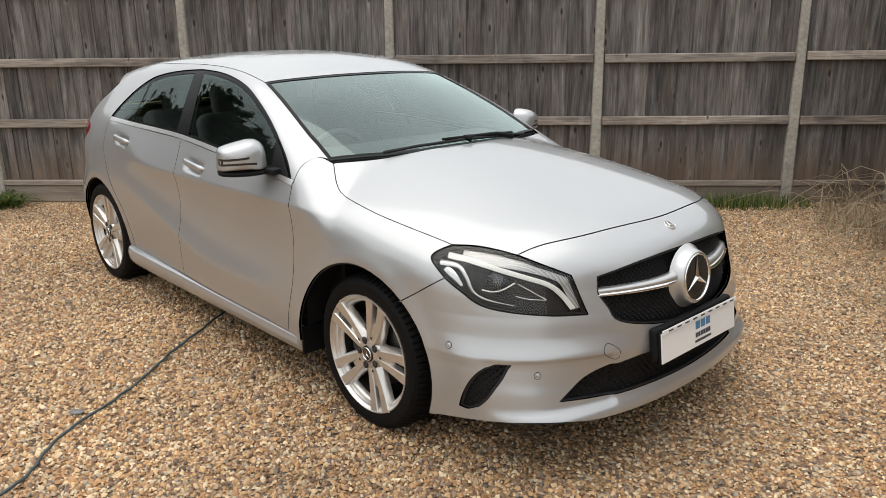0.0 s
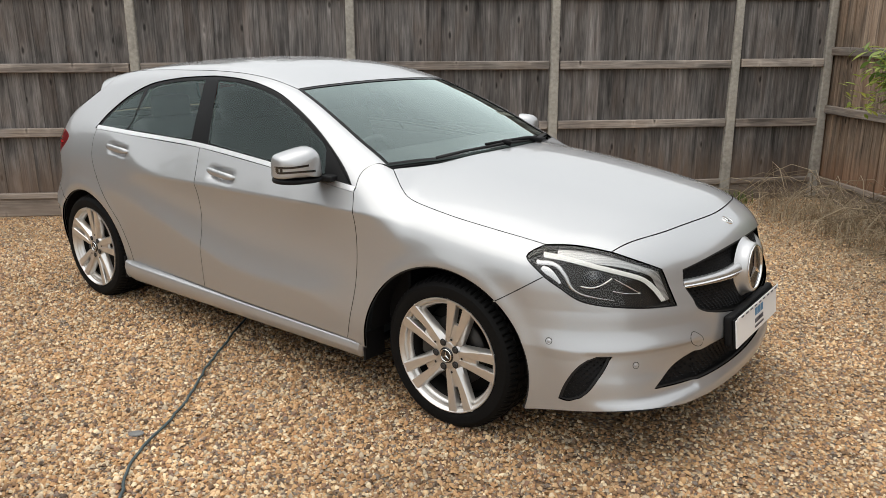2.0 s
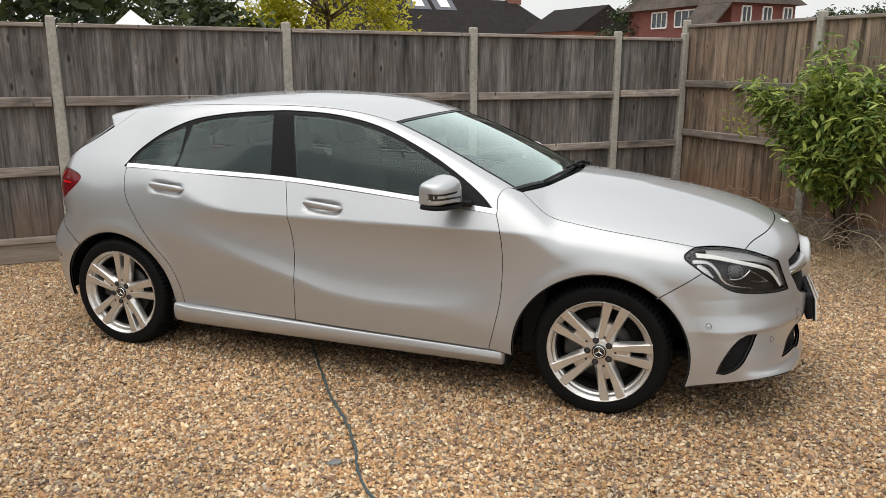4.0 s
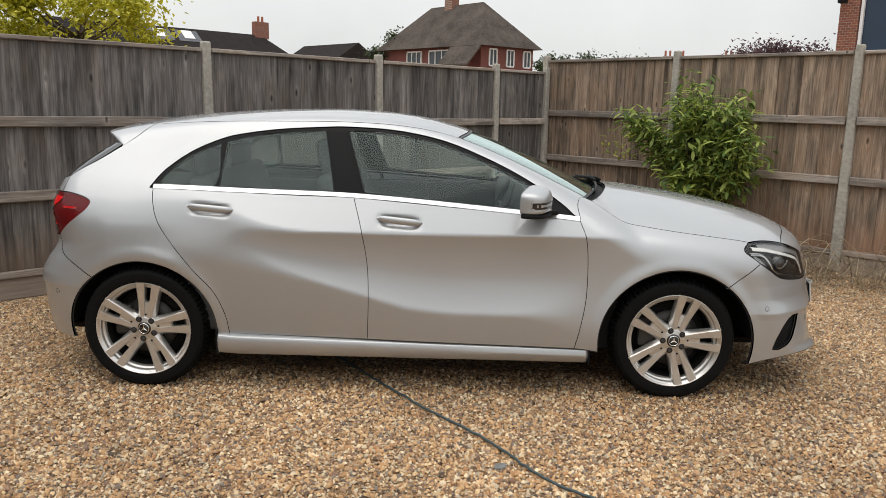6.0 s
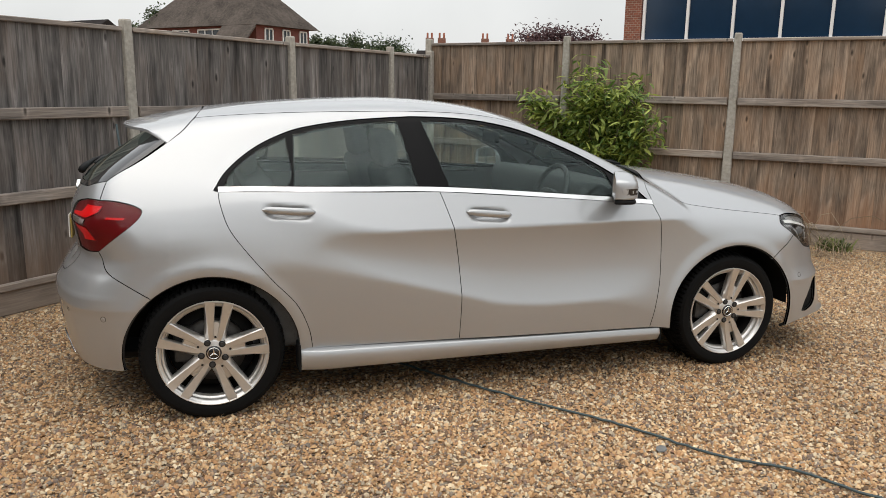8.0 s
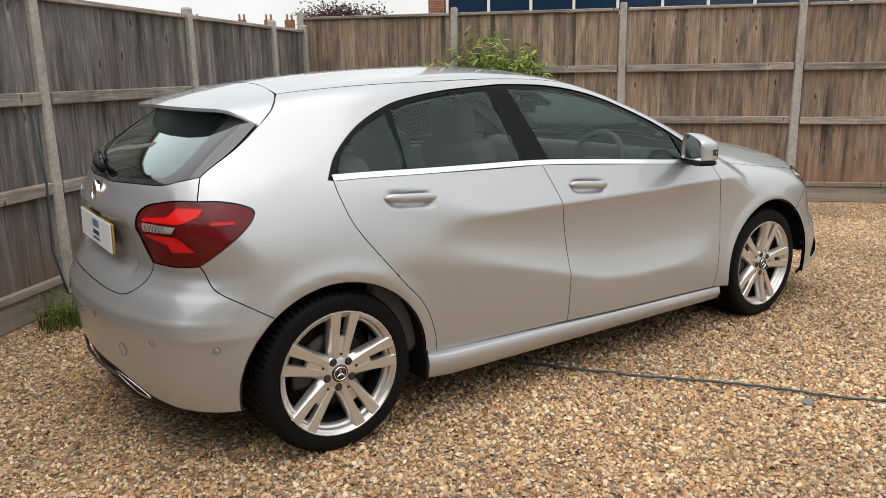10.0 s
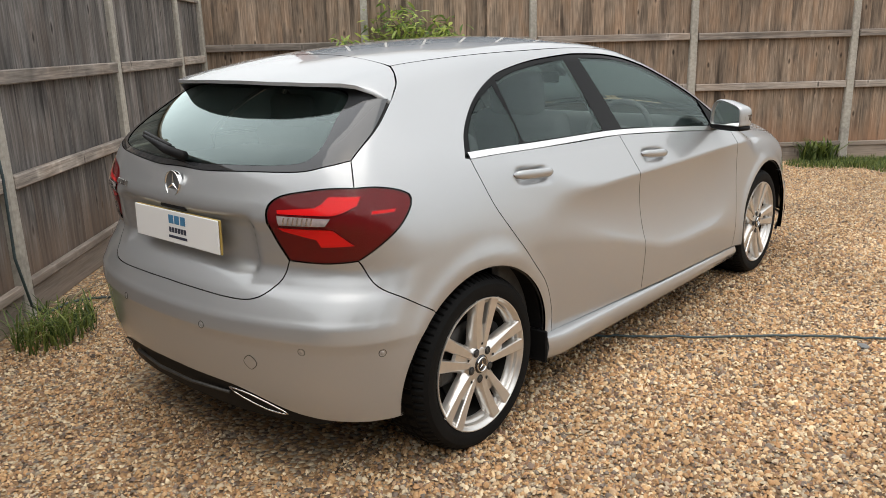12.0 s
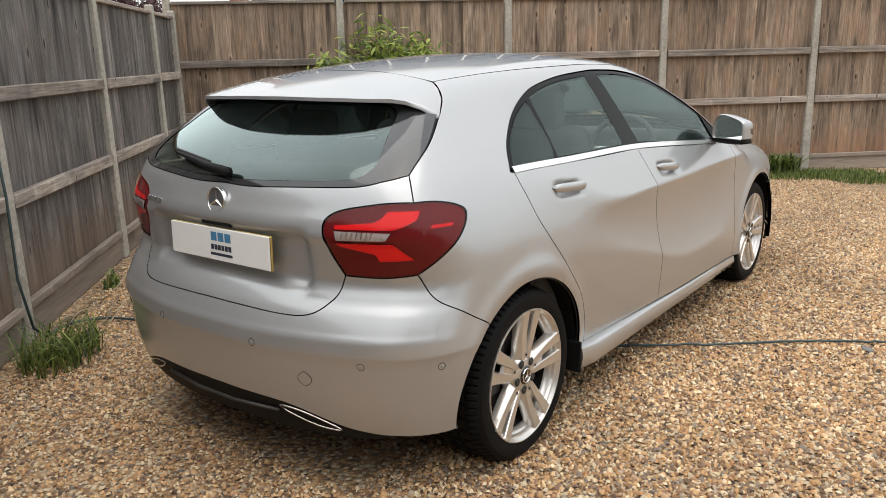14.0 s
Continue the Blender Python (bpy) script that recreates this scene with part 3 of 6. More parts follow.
WS_SIDE = [(.90, -.668, 1.01), (.80, -.655, 1.06), (.704, -.645, 1.105), (.528, -.615, 1.189), (.38, -.588, 1.26), (.24, -.565, 1.32)]
DITCH = [(.24, -.565, 1.32), (-.1, -.57, 1.37), (-.5, -.565, 1.385), (-1.0, -.535, 1.365), (-1.38, -.485, 1.333)]
SPOIL_SIDE = [(-1.38, -.485, 1.333), (-1.431, -.56, 1.281), (-1.492, -.597, 1.233)]
TRIM_SIDE = [(-1.492, -.597, 1.233), (-1.615, -.647, 1.15), (-1.755, -.673, 1.065)]
GATE_SIDE = [(-1.755, -.673, 1.065), (-1.775, -.70, 1.03), (-1.785, -.713, .991)]
LAMP_TOP = [(-1.785, -.713, .991), (-1.72, -.745, .988), (-1.66, -.77, .978)]
LAMP_LOW = [(-1.66, -.77, .978), (-1.618, -.786, .958), (-1.625, -.797, .926), (-1.675, -.80, .876), (-1.752, -.775, .815), (-1.80, -.733, .772)]
BUMP_SIDE = [(-1.80, -.733, .772), (-1.771, -.79, .694), (-1.697, -.825, .643), (-1.604, -.85, .584)]
BUMP_SIDE = BUMP_SIDE[:1] + settle(BUMP_SIDE[1:])
DLO_TOP = [(-1.320, 1.026), (-1.255, 1.112), (-1.13, 1.206), (-.98, 1.273), (-.844, 1.304), (-.652, 1.328), (-.432, 1.342), (-.346, 1.344), (-.154, 1.337),
           (.016, 1.316), (.187, 1.276), (.362, 1.21), (.511, 1.142), (.647, 1.066), (.76, .99), (.845, .914)]
dlo = side(DLO_TOP)
panel("side_frame", LEAN, line(LEAN, A_BASE[:3] + [WS_SIDE[0]], WS_SIDE, DITCH, SPOIL_SIDE, TRIM_SIDE, GATE_SIDE, LAMP_TOP, LAMP_LOW, BUMP_SIDE,
      side(arch(-WHEEL_X, 133, -6, .353, .378)), side([(-.968, .262), (-.912, .270)]), side([(-.912, .270), (-.912, .298)]), sR[::-1], dlo), PAINT, car, "silver body side, roof rail and rear quarter", seal=SEAL, step=.022, both=True)


def twin(run):
    """A line and its mirror image, joined across the middle."""
    return list(map(tuple, run)) + [(x, -y, z) for x, y, z in list(map(tuple, run))[::-1]]


WS_TOP = [(.24, -.55, 1.32), (.29, -.29, 1.33), (.305, 0, 1.33), (.29, .29, 1.33), (.24, .55, 1.32)]
ROOF_BACK = [(-1.38, .47, 1.33), (-1.345, .2, 1.36), (-1.34, 0, 1.37), (-1.345, -.2, 1.36), (-1.38, -.47, 1.33)]
panel("roof_panel", ABOVE, line(ABOVE, DITCH[::-1], WS_TOP, [(x, -y, z) for x, y, z in DITCH], ROOF_BACK), PAINT, car, "silver roof panel", seal=SEAL)
BON_BACK = [(.93, -.66, 1), (.98, -.53, 1), (1.07, -.27, 1.02), (1.10, 0, 1.02), (1.07, .27, 1.02), (.98, .53, 1), (.93, .66, 1)]
BON_FRONT = [(1.935, .63, .793), (1.967, .551, .818), (2.044, .349, .841), (2.087, 0, .847), (2.044, -.349, .841), (1.967, -.551, .818), (1.935, -.63, .793)]
flip_y = lambda run: [(x, -y, z) for x, y, z in run]
panel("bonnet", ABOVE, line(ABOVE, BON_BACK, flip_y(BON_SIDE), flip_y(HL_TOP), BON_FRONT, HL_TOP[::-1], BON_SIDE[::-1]), PAINT, car, "silver bonnet", seal=SEAL)
WS_LOW = [(.90, .65, 1), (.95, .5, 1), (1.03, .25, 1), (1.055, 0, 1), (1.03, -.25, 1), (.95, -.5, 1), (.90, -.65, 1)]
ws = line(ABOVE, WS_SIDE, WS_TOP, flip_y(WS_SIDE)[::-1], WS_LOW)
panel("windscreen", ABOVE, ws, SCREEN, car, "pale green reflecting windscreen", seal=SEAL, depth=.004)[0].visible_shadow = False

# side windows
front_w = line(SIDE, side([(-.235, 1.025), (-.335, 1.325)]), side([(-.335, 1.325), (-.154, 1.318), (.016, 1.297), (.187, 1.257), (.362, 1.191), (.511, 1.122), (.60, 1.07), (.66, .975)]), side([(.66, .975), (.535, .966), (-.235, 1.025)]))
for w_ in panel("front_side_window", SIDE, front_w, GLASS, car, "tinted front side window", gap=0, depth=.006, seal=SEAL, both=True):
    w_.visible_shadow = False
rear_w = line(SIDE, side([(-.935, 1.262), (-.844, 1.285), (-.652, 1.309), (-.455, 1.322)]), side([(-.455, 1.322), (-.39, 1.03)]), side([(-.39, 1.03), (-.97, 1.042)]), side([(-.97, 1.042), (-.955, 1.262)]))
for w_ in panel("rear_side_window", SIDE, rear_w, GLASS, car, "tinted rear side window", gap=0, depth=.006, seal=SEAL, both=True):
    w_.visible_shadow = False
quart_w = line(SIDE, side([(-1.275, 1.046), (-1.225, 1.115), (-1.12, 1.192), (-.99, 1.247)]), side([(-.99, 1.247), (-1.0, 1.044), (-1.275, 1.046)]))
for w_ in panel("quarter_window", SIDE, quart_w, GLASS, car, "tinted quarter window", gap=0, depth=.006, both=True):
    w_.visible_shadow = False
frame_out = line(SIDE, dlo, sBelt[::-1])
panel("window_surround", SIDE, frame_out, FRAMEBLACK, car, "black window surround and pillar trims", gap=.003, depth=.005, fold=0, holes=[front_w, rear_w, quart_w], both=True)
chrome = line(SIDE, side([(x, z - .002) for x, z in BELT]), side([(x, z + .020) for x, z in BELT[::-1]]))
panel("waist_strip", SIDE, chrome, WAIST, car, "bright chrome waist strip", gap=.001, depth=-.003, fold=.006, both=True)

# front bumper with its openings
GRILLE = [(2.147, -.45, .724), (2.19, -.233, .752), (2.2, 0, .757), (2.19, .233, .752), (2.147, .45, .724)]
GRILLE_LOW = [(2.165, .461, .67), (2.188, .434, .618), (2.21, .394, .563), (2.257, .216, .522), (2.265, 0, .505), (2.257, -.216, .522), (2.21, -.394, .563), (2.188, -.434, .618), (2.165, -.461, .67)]
grille_hole = line(NOSE, GRILLE, GRILLE_LOW)
INTAKE = [(2.128, -.624, .312), (2.17, -.522, .385), (2.212, -.383, .418), (2.245, -.217, .425), (2.25, 0, .425), (2.245, .217, .425), (2.212, .383, .418), (2.17, .522, .385), (2.128, .624, .312)]
intake_hole = line(NOSE, INTAKE, [(2.128, .624, .312), (2.219, .383, .295), (2.25, 0, .285), (2.219, -.383, .295), (2.128, -.624, .312)])
VENT_RUNS = [[(1.850, -.785, .276), (1.872, -.785, .345), (1.905, -.775, .405), (1.950, -.745, .443)], [(1.950, -.745, .443), (1.975, -.725, .452), (1.990, -.712, .448)],
             [(1.990, -.712, .448), (1.975, -.742, .385), (1.945, -.760, .325), (1.918, -.770, .288)], [(1.918, -.770, .288), (1.885, -.778, .274), (1.850, -.785, .276)]]
vent_hole = line(NOSE, *VENT_RUNS, step=.012)
vent_hole2 = line(NOSE, *[flip_y(r) for r in VENT_RUNS], step=.012)
half = [WING_BUMP[::-1], HL_LOW[::-1], HL_FRONT[::-1], HL_TOP2[::-1]]
arch_f = [(x, y, z) for x, y, z in side(arch(WHEEL_X, -15, 50))]
LIP = [(1.735, -.862, .205), (1.898, -.826, .232), (2.036, -.774, .253), (2.159, -.624, .248), (2.201, -.488, .233), (2.25, -.2, .224), (2.25, 0, .221)]
right = [LIP[::-1], arch_f] + half
left = [flip_y(r)[::-1] for r in right[::-1]]
bumper = line(NOSE, *right, BON_FRONT[::-1], *left)
panel("front_bumper", NOSE, bumper, PAINT, car, "silver front bumper", holes=[grille_hole, intake_hole, vent_hole, vent_hole2], seal=SEAL, step=.013, fold=.02)
panel("grille_mesh", NOSE, grille_hole, TRIM, car, "black honeycomb grille insert", depth=.035, fold=0, gap=-.02)
panel("intake_mesh", NOSE, intake_hole, TRIM, car, "black honeycomb lower intake", depth=.03, fold=0, gap=-.02)
panel("side_vent", NOSE, vent_hole, TRIM, car, "black bumper side vent", depth=.018, fold=0, gap=-.015, both=True)
hl = line(NOSE, HL_LOW[::-1], HL_FRONT[::-1], HL_TOP2[::-1], HL_TOP[::-1], HL_BACK[::-1])
for w_ in panel("headlamp_lens", NOSE, hl, CLEAR, car, "clear headlamp lens", fold=.006, seal=SEAL, both=True, gap=.003):
    w_.visible_shadow = False
panel("headlamp_bowl", NOSE, hl, HOUSING, car, "dark headlamp housing", depth=.035, fold=-.03, both=True, gap=.004)

# tail
GATE_LOW = [(-1.912, -.53, .76), (-1.945, -.506, .70), (-2.0, -.441, .655), (-2.03, -.334, .648), (-2.045, -.13, .651), (-2.045, 0, .651)]
LAMP_IN = [(-1.912, -.53, .76), (-1.92, -.486, .839), (-1.923, -.464, .918), (-1.91, -.50, .964), (-1.869, -.605, .988), (-1.785, -.713, .991)]
LAMP_BOT = [(-1.80, -.733, .772), (-1.87, -.639, .759), (-1.912, -.53, .76)]
GLASS_LOW = [(-1.755, -.673, 1.065), (-1.80, -.62, 1.045), (-1.866, -.509, 1.033), (-1.932, -.182, 1.02), (-1.935, 0, 1.02)]
rt = [GLASS_LOW[::-1], GATE_SIDE, LAMP_IN[::-1], GATE_LOW]
gate = line(TAIL, *rt, *[flip_y(r)[::-1] for r in rt[::-1]])
panel("tailgate", TAIL, gate, PAINT, car, "silver tailgate panel", seal=SEAL, step=.016)
rg = [[(-1.59, 0, 1.268), (-1.58, -.2, 1.266), (-1.55, -.45, 1.255), (-1.492, -.597, 1.233)], TRIM_SIDE, GLASS_LOW]
rgl = line(STERN, *rg, *[flip_y(r)[::-1] for r in rg[::-1]])
PANE_EDGE = [(-1.58, 0, 1.255), (-1.57, -.3, 1.25), (-1.57, -.47, 1.235), (-1.66, -.52, 1.16), (-1.78, -.555, 1.06), (-1.85, -.45, 1.04), (-1.90, -.182, 1.03), (-1.91, 0, 1.03)]
pane = line(STERN, PANE_EDGE, flip_y(PANE_EDGE)[::-1])
panel("rear_window_surround", STERN, rgl, PRINTED, car, "gloss black rear window surround", holes=[pane], seal=SEAL)
panel("rear_window", STERN, pane, REARGLASS, car, "tinted rear window", depth=.002, gap=0, fold=.004)
lamp = line(TAIL, LAMP_TOP, LAMP_LOW, LAMP_BOT, LAMP_IN)
panel("rear_lamp", TAIL, lamp, REDGLASS, car, "dark red rear lamp", both=True, depth=.006, fold=.02)
for w_ in panel("lamp_lens", TAIL, lamp, LAMPLENS, car, "glossy clear outer lens of the rear lamp", both=True, depth=-.004, fold=.006):
    w_.visible_shadow = False
arch_r = [(x, y, z) for x, y, z in side(arch(-WHEEL_X, 133, 189, .353, .378))]
LOWR = [(-1.72, -.835, .25), (-1.79, -.785, .248), (-1.87, -.706, .256), (-1.925, -.605, .264), (-1.953, -.54, .276), (-2.016, -.345, .332), (-2.042, -.08, .342), (-2.042, 0, .342)]
rb = [GATE_LOW[::-1], LAMP_BOT[::-1], BUMP_SIDE, arch_r, LOWR]
rbump = line(TAIL, *rb, *[flip_y(r)[::-1] for r in rb[::-1]])
panel("rear_bumper", TAIL, rbump, PAINT, car, "silver rear bumper", seal=SEAL, step=.013, fold=.02)
diff = line(TAIL, LOWR[2:], flip_y(LOWR[2:])[::-1], [(-1.87, .706, .256), (-1.89, .62, .235)], [(-1.89, .62, .235), (-1.98, 0, .235), (-1.89, -.62, .235)])
panel("diffuser", TAIL, diff, TRIM, car, "black lower rear valance", depth=.008, fold=0)

# ---------------------------------------------------------------- wheels, local -y points outwards
def make_wheel(m, turn, label):
    n = 300
    prof = [(.222, .06), (.230, .012), (.2385, .004), (.250, -.002), (.268, -.005), (.288, -.003), (.302, .007), (.311, .021), (.315, .034), (.3165, .046), (.310, .050), (.3165, .054), (.318, .085),
            (.310, .089), (.310, .094), (.3185, .098), (.319, .125), (.310, .129), (.310, .134), (.318, .138), (.3165, .172), (.315, .19), (.306, .21), (.285, .225), (.225, .215)]
    v, f = lathe(prof, n)
    v = [Vector(p) for p in v]
    k = len(prof)
    for i in range(n):
        for j in range(k):
            r, h = prof[j]
            if r > .3085 and (h < .047 or h > .137) and i % 4 < 1 or r > .3155 and .052 < h < .13 and (i + 2) % 8 < 2:
                q = v[i * k + j]
                s = (r - .0085) / r
                q.x, q.z = q.x * s, q.z * s
    # wheel rim is the base part
    rim_p = [(.2385, .008), (.2418, .0), (.2408, -.004), (.2375, -.0045), (.2335, -.001), (.2305, .005), (.2265, .009), (.2225, .010), (.2205, .015), (.2185, .021), (.2140, .023), (.2085, .030), (.2050, .045)]
    rv, rf = lathe(rim_p, 96)
    w = raw("wheel", rv, rf, ALLOY, car, label)
    w.matrix_local = m
    w.data.set_sharp_from_angle(angle=radians(35))
    # the barrel's inner shade is painted, not left to the light
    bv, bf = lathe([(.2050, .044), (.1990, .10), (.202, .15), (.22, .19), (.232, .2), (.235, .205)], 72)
    raw("barrel", bv, bf, WHEELSHADE, w, "rim barrel coloured dark for the shade inside the wheel")
    ty = raw("tyre", v, f, TYRE, w, "black tyre with blocked tread")
    ty.data.set_sharp_from_angle(angle=radians(28))
    for i in range(5):
        base = radians(turn + 72 * i)
        turned = lambda r, s_, yy: (r * math.cos(base) - s_ * math.sin(base), yy, r * math.sin(base) + s_ * math.cos(base))
        bm = bmesh.new()
        for sgn in (-1, 1):
            rings = []
            for r in (.040, .055, .075, .10, .13, .165, .20, .222, .2355):
                u = (r - .04) / .1955
                c = .0150 + .0250 * u + .0012 * math.sin(math.pi * u)
                hw = .0125 + .0120 * u
                y = .011 - .0145 * u ** .8 + .004 * math.sin(math.pi * u)
                si, so = c - hw + .0005, c + hw
                sec = [(si, y + .030), (si + .0006, y + .005), (si + .0030, y + .0005), (so - .0055, y), (so - .0015, y + .004), (so + .002 + .014 * (1 - u) ** 2, y + .020), (so + .003 + .016 * (1 - u) ** 2, y + .036)]
                rings.append([bm.verts.new(turned(r, sgn * q, yy)) for q, yy in sec])
            k_ = len(rings[0])
            for p0, p1 in zip(rings, rings[1:]):
                for j in range(k_ - 1):
                    bm.faces.new((p0[j], p0[j + 1], p1[j + 1], p1[j]))
            bm.faces.new(rings[0])
            bm.faces.new(rings[-1])
        # floor of the slot between the pair, rising to the hub
        rows = []
        for r, hw, yy in ((.045, .008, .010), (.075, .010, .013), (.11, .012, .0155), (.138, .014, .019), (.143, .014, .030)):
            rows.append([bm.verts.new(turned(r, q, yy)) for q in (-hw, hw)])
        for p0, p1 in zip(rows, rows[1:]):
            bm.faces.new((p0[0], p0[1], p1[1], p1[0]))
        part("spoke", bm, ALLOY, w, "", True).data.set_sharp_from_angle(angle=radians(25))
        # flat black disc paints the shade of a small hole
        pv, pf = lathe([(0, .0085), (.0042, .0085), (.0055, .0075)], 12)
        raw("hole_shade", [(x + .073 * math.cos(base), y - .0015 + .004, z + .073 * math.sin(base)) for x, y, z in pv], pf, SEAL, w, "flat dark disc for the shade of a small hole")
    hv, hf = lathe([(.0, .004), (.028, .005), (.034, .008), (.052, .008), (.066, .014), (.074, .03), (.074, .06), (0, .06)], 40)
    raw("hub", hv, hf, ALLOY, w)
    cv, cf = lathe([(0, .001), (.024, .001), (.026, .003), (.032, .003), (.034, .007)], 32)
    raw("centre_cap", cv, cf, GLOSS, w, "black centre cap with bright ring")
    rv, rf = lathe([(.0235, .001), (.0245, -.001), (.0265, -.001), (.0275, .002)], 32)
    raw("cap_ring", rv, rf, CHROME, w)
    for a in range(3):
        bm = bmesh.new()
        t = radians(90 + 120 * a)
        q = [Vector((math.cos(t) * .022, -.001, math.sin(t) * .022)), Vector((math.cos(t + 1.05) * .005, 0, math.sin(t + 1.05) * .005)), Vector((0, -.003, 0)), Vector((math.cos(t - 1.05) * .005, 0, math.sin(t - 1.05) * .005))]
        q = [bm.verts.new(p) for p in q]
        bm.faces.new((q[0], q[1], q[2]))
        bm.faces.new((q[0], q[2], q[3]))
        part("cap_arm", bm, CHROME, w)
    for i in range(5):
        t = radians(turn + 36 + 72 * i)
        # black ring paints the shade of the recess round each bolt
        pv, pf = lathe([(.0085, .0068), (.0148, .0060), (.0152, .0075)], 20)
        raw("bolt_shade", [(x + .054 * math.cos(t), y, z + .054 * math.sin(t)) for x, y, z in pv], pf, SEAL, w, "dark ring for the shade in a bolt recess")
        bv, bf = lathe([(0, .0055), (.005, .0055), (.0065, .0045), (.0088, .005), (.009, .012)], 14)
        bv = [(x + .054 * math.cos(t), y, z + .054 * math.sin(t)) for x, y, z in bv]
        raw("wheel_bolt", bv, bf, DARKM, w)
    dv, df = lathe([(.06, .075), (.075, .07), (.145, .07), (.145, .092), (.06, .092)], 56)
    raw("brake_disc", dv, df, IRON, w, "bare iron brake disc")
    # near-black disc added behind the brake so nothing bright shows between the spokes
    dv, df = lathe([(.0, .104), (.14, .104), (.185, .112), (.196, .13)], 48)
    raw("wheel_backing", dv, df, WHEELSHADE, w, "added dark disc that closes the view through the wheel")
    bm = bmesh.new()
    box(bm, (.09, .06, .16), Matrix.Translation((-.125, .085, .03)), .015, 2)
    part("brake_calliper", bm, DARKM, w)
    return w


HW = .850
for x, turn, lab in ((WHEEL_X, 1, "front alloy wheel with five twin spokes"), (-WHEEL_X, 10, "rear alloy wheel with five twin spokes")):
    make_wheel(pose(x, -HW, HUB_Z), turn, lab)
    make_wheel(pose(x, HW, HUB_Z, 0, 0, 180), turn + 20, lab)
    for s in (-1, 1):
        v, f = [], []
        for i in range(29):
            a = radians(2 + 176 * i / 28)
            lip = .398 if x > 0 else .379
            for y, r in ((.872, lip), (.60, lip), (.56, .37), (.56, .05)):
                px, pz = x + r * math.cos(a), HUB_Z + r * math.sin(a)
                if y > .8:
                    nose = (.862 if x > 0 else .84) - .2 * max(0, abs(px) - 1.6)
                    y = min(.858, float(half_width(np.array(px), np.array(pz))) - .018, nose)
                v.append((px, s * y, pz))
        for i in range(28):
            for j in range(3):
                f.append((i * 4 + j, i * 4 + j + 1, i * 4 + j + 5, i * 4 + j + 4))
        raw("wheel_housing", v, f, TRIM, car, "black plastic wheel housing")

# sill, underside
for s in (-1, 1):
    v, f = [], []
    sec = [(.80, .300), (.866, .300), (.885, .292), (.892, .262), (.886, .222), (.872, .198), (.80, .190)]
    xs = [-.968, -.87, -.5, 0, .5, .90, .915]
    for x in xs:
        shrink = .02 if x == xs[0] else .02 if x == xs[-1] else 0
        for y, z in sec:
            v.append((x, s * (y - shrink), z - .030 * (x + .96) / 1.91 * (1 if z > .25 else .1)))
    k = len(sec)
    for i in range(len(xs) - 1):
        f += [(i * k + j, i * k + j + 1, (i + 1) * k + j + 1, (i + 1) * k + j) for j in range(k - 1)]
    f += [tuple(range(k)), tuple(range((len(xs) - 1) * k, len(xs) * k))]
    o = raw("sill", v, f, PAINT, car, "silver sill panel")
    b = o.modifiers.new("bevel", "BEVEL")
    b.width, b.segments = .004, 2
for s in (-1, 1):
    for x, z in ((.919, .245), (-.974, .258)):
        bm = bmesh.new()
        box(bm, (.012, .13, .13), Matrix.Translation((x, s * .805, z)), .004)
        part("sill_cap", bm, TRIM, car, "black end of the sill")
bm = bmesh.new()
box(bm, (1.8, 1.56, .04), Matrix.Translation((0, 0, .235)), .01)
part("floor_pan", bm, TRIM, car, "dark underside")
for x, ln in ((1.4, 1.0), (-1.4, .95)):
    bm = bmesh.new()
    box(bm, (ln, 1.1, .04), Matrix.Translation((x, 0, .24)), .01)
    part("undertray", bm, TRIM, car, "dark plastic undertray")
bm = bmesh.new()
box(bm, (.12, 1.5, .50), Matrix.Translation((1.02, 0, .48)), .01)
part("bulkhead", bm, TRIM, car, "dark bulkhead")

# ---------------------------------------------------------------- fittings of the car
def put(o, p, z_axis, up=(0, 0, 1)):
    """Turns a part so that its local z looks along z_axis and its y towards up, at p."""
    z = Vector(z_axis).normalized()
    x = Vector(up).cross(z).normalized()
    y = z.cross(x)
    o.matrix_local = Matrix(((x.x, y.x, z.x, p[0]), (x.y, y.y, z.y, p[1]), (x.z, y.z, z.z, p[2]), (0, 0, 0, 1)))
    return o


def on_body(proj, u, v):
    p = proj.onto(np.array([[u, v]], float))
    return p[0], body_normal(p)[0]


def disc(profile, n=32):
    """Turned round z: (radius, height) pairs."""
    v, f = lathe(profile, n)
    return [(x, -z, y) for x, y, z in v], f


def badge(p, normal, r, backing, parent, label):
    b = raw("badge", *disc([(0, -.002), (r * .93, -.002), (r * .93, -.012)]), backing, parent, label)
    b.data.set_sharp_from_angle(angle=radians(30))
    put(b, p, normal)
    k = min(1, r / .06)
    raw("ring", *disc([(r * .915, -.004 * k), (r * .925, .004 * k), (r * .96, .006 * k), (r, .002 * k), (r, -.012)], 48), CHROME, b, "chrome ring")
    for a in range(3):
        t = radians(90 + 120 * a)
        bm = bmesh.new()
        q = [bm.verts.new(c) for c in ((math.cos(t) * r * .9, math.sin(t) * r * .9, .001), (math.cos(t + 1.05) * r * .14, math.sin(t + 1.05) * r * .14, -.001), (0, 0, .075 * r), (math.cos(t - 1.05) * r * .14, math.sin(t - 1.05) * r * .14, -.001))]
        bm.faces.new((q[0], q[1], q[2]))
        bm.faces.new((q[0], q[2], q[3]))
        part("arm", bm, CHROME, b)
    return b


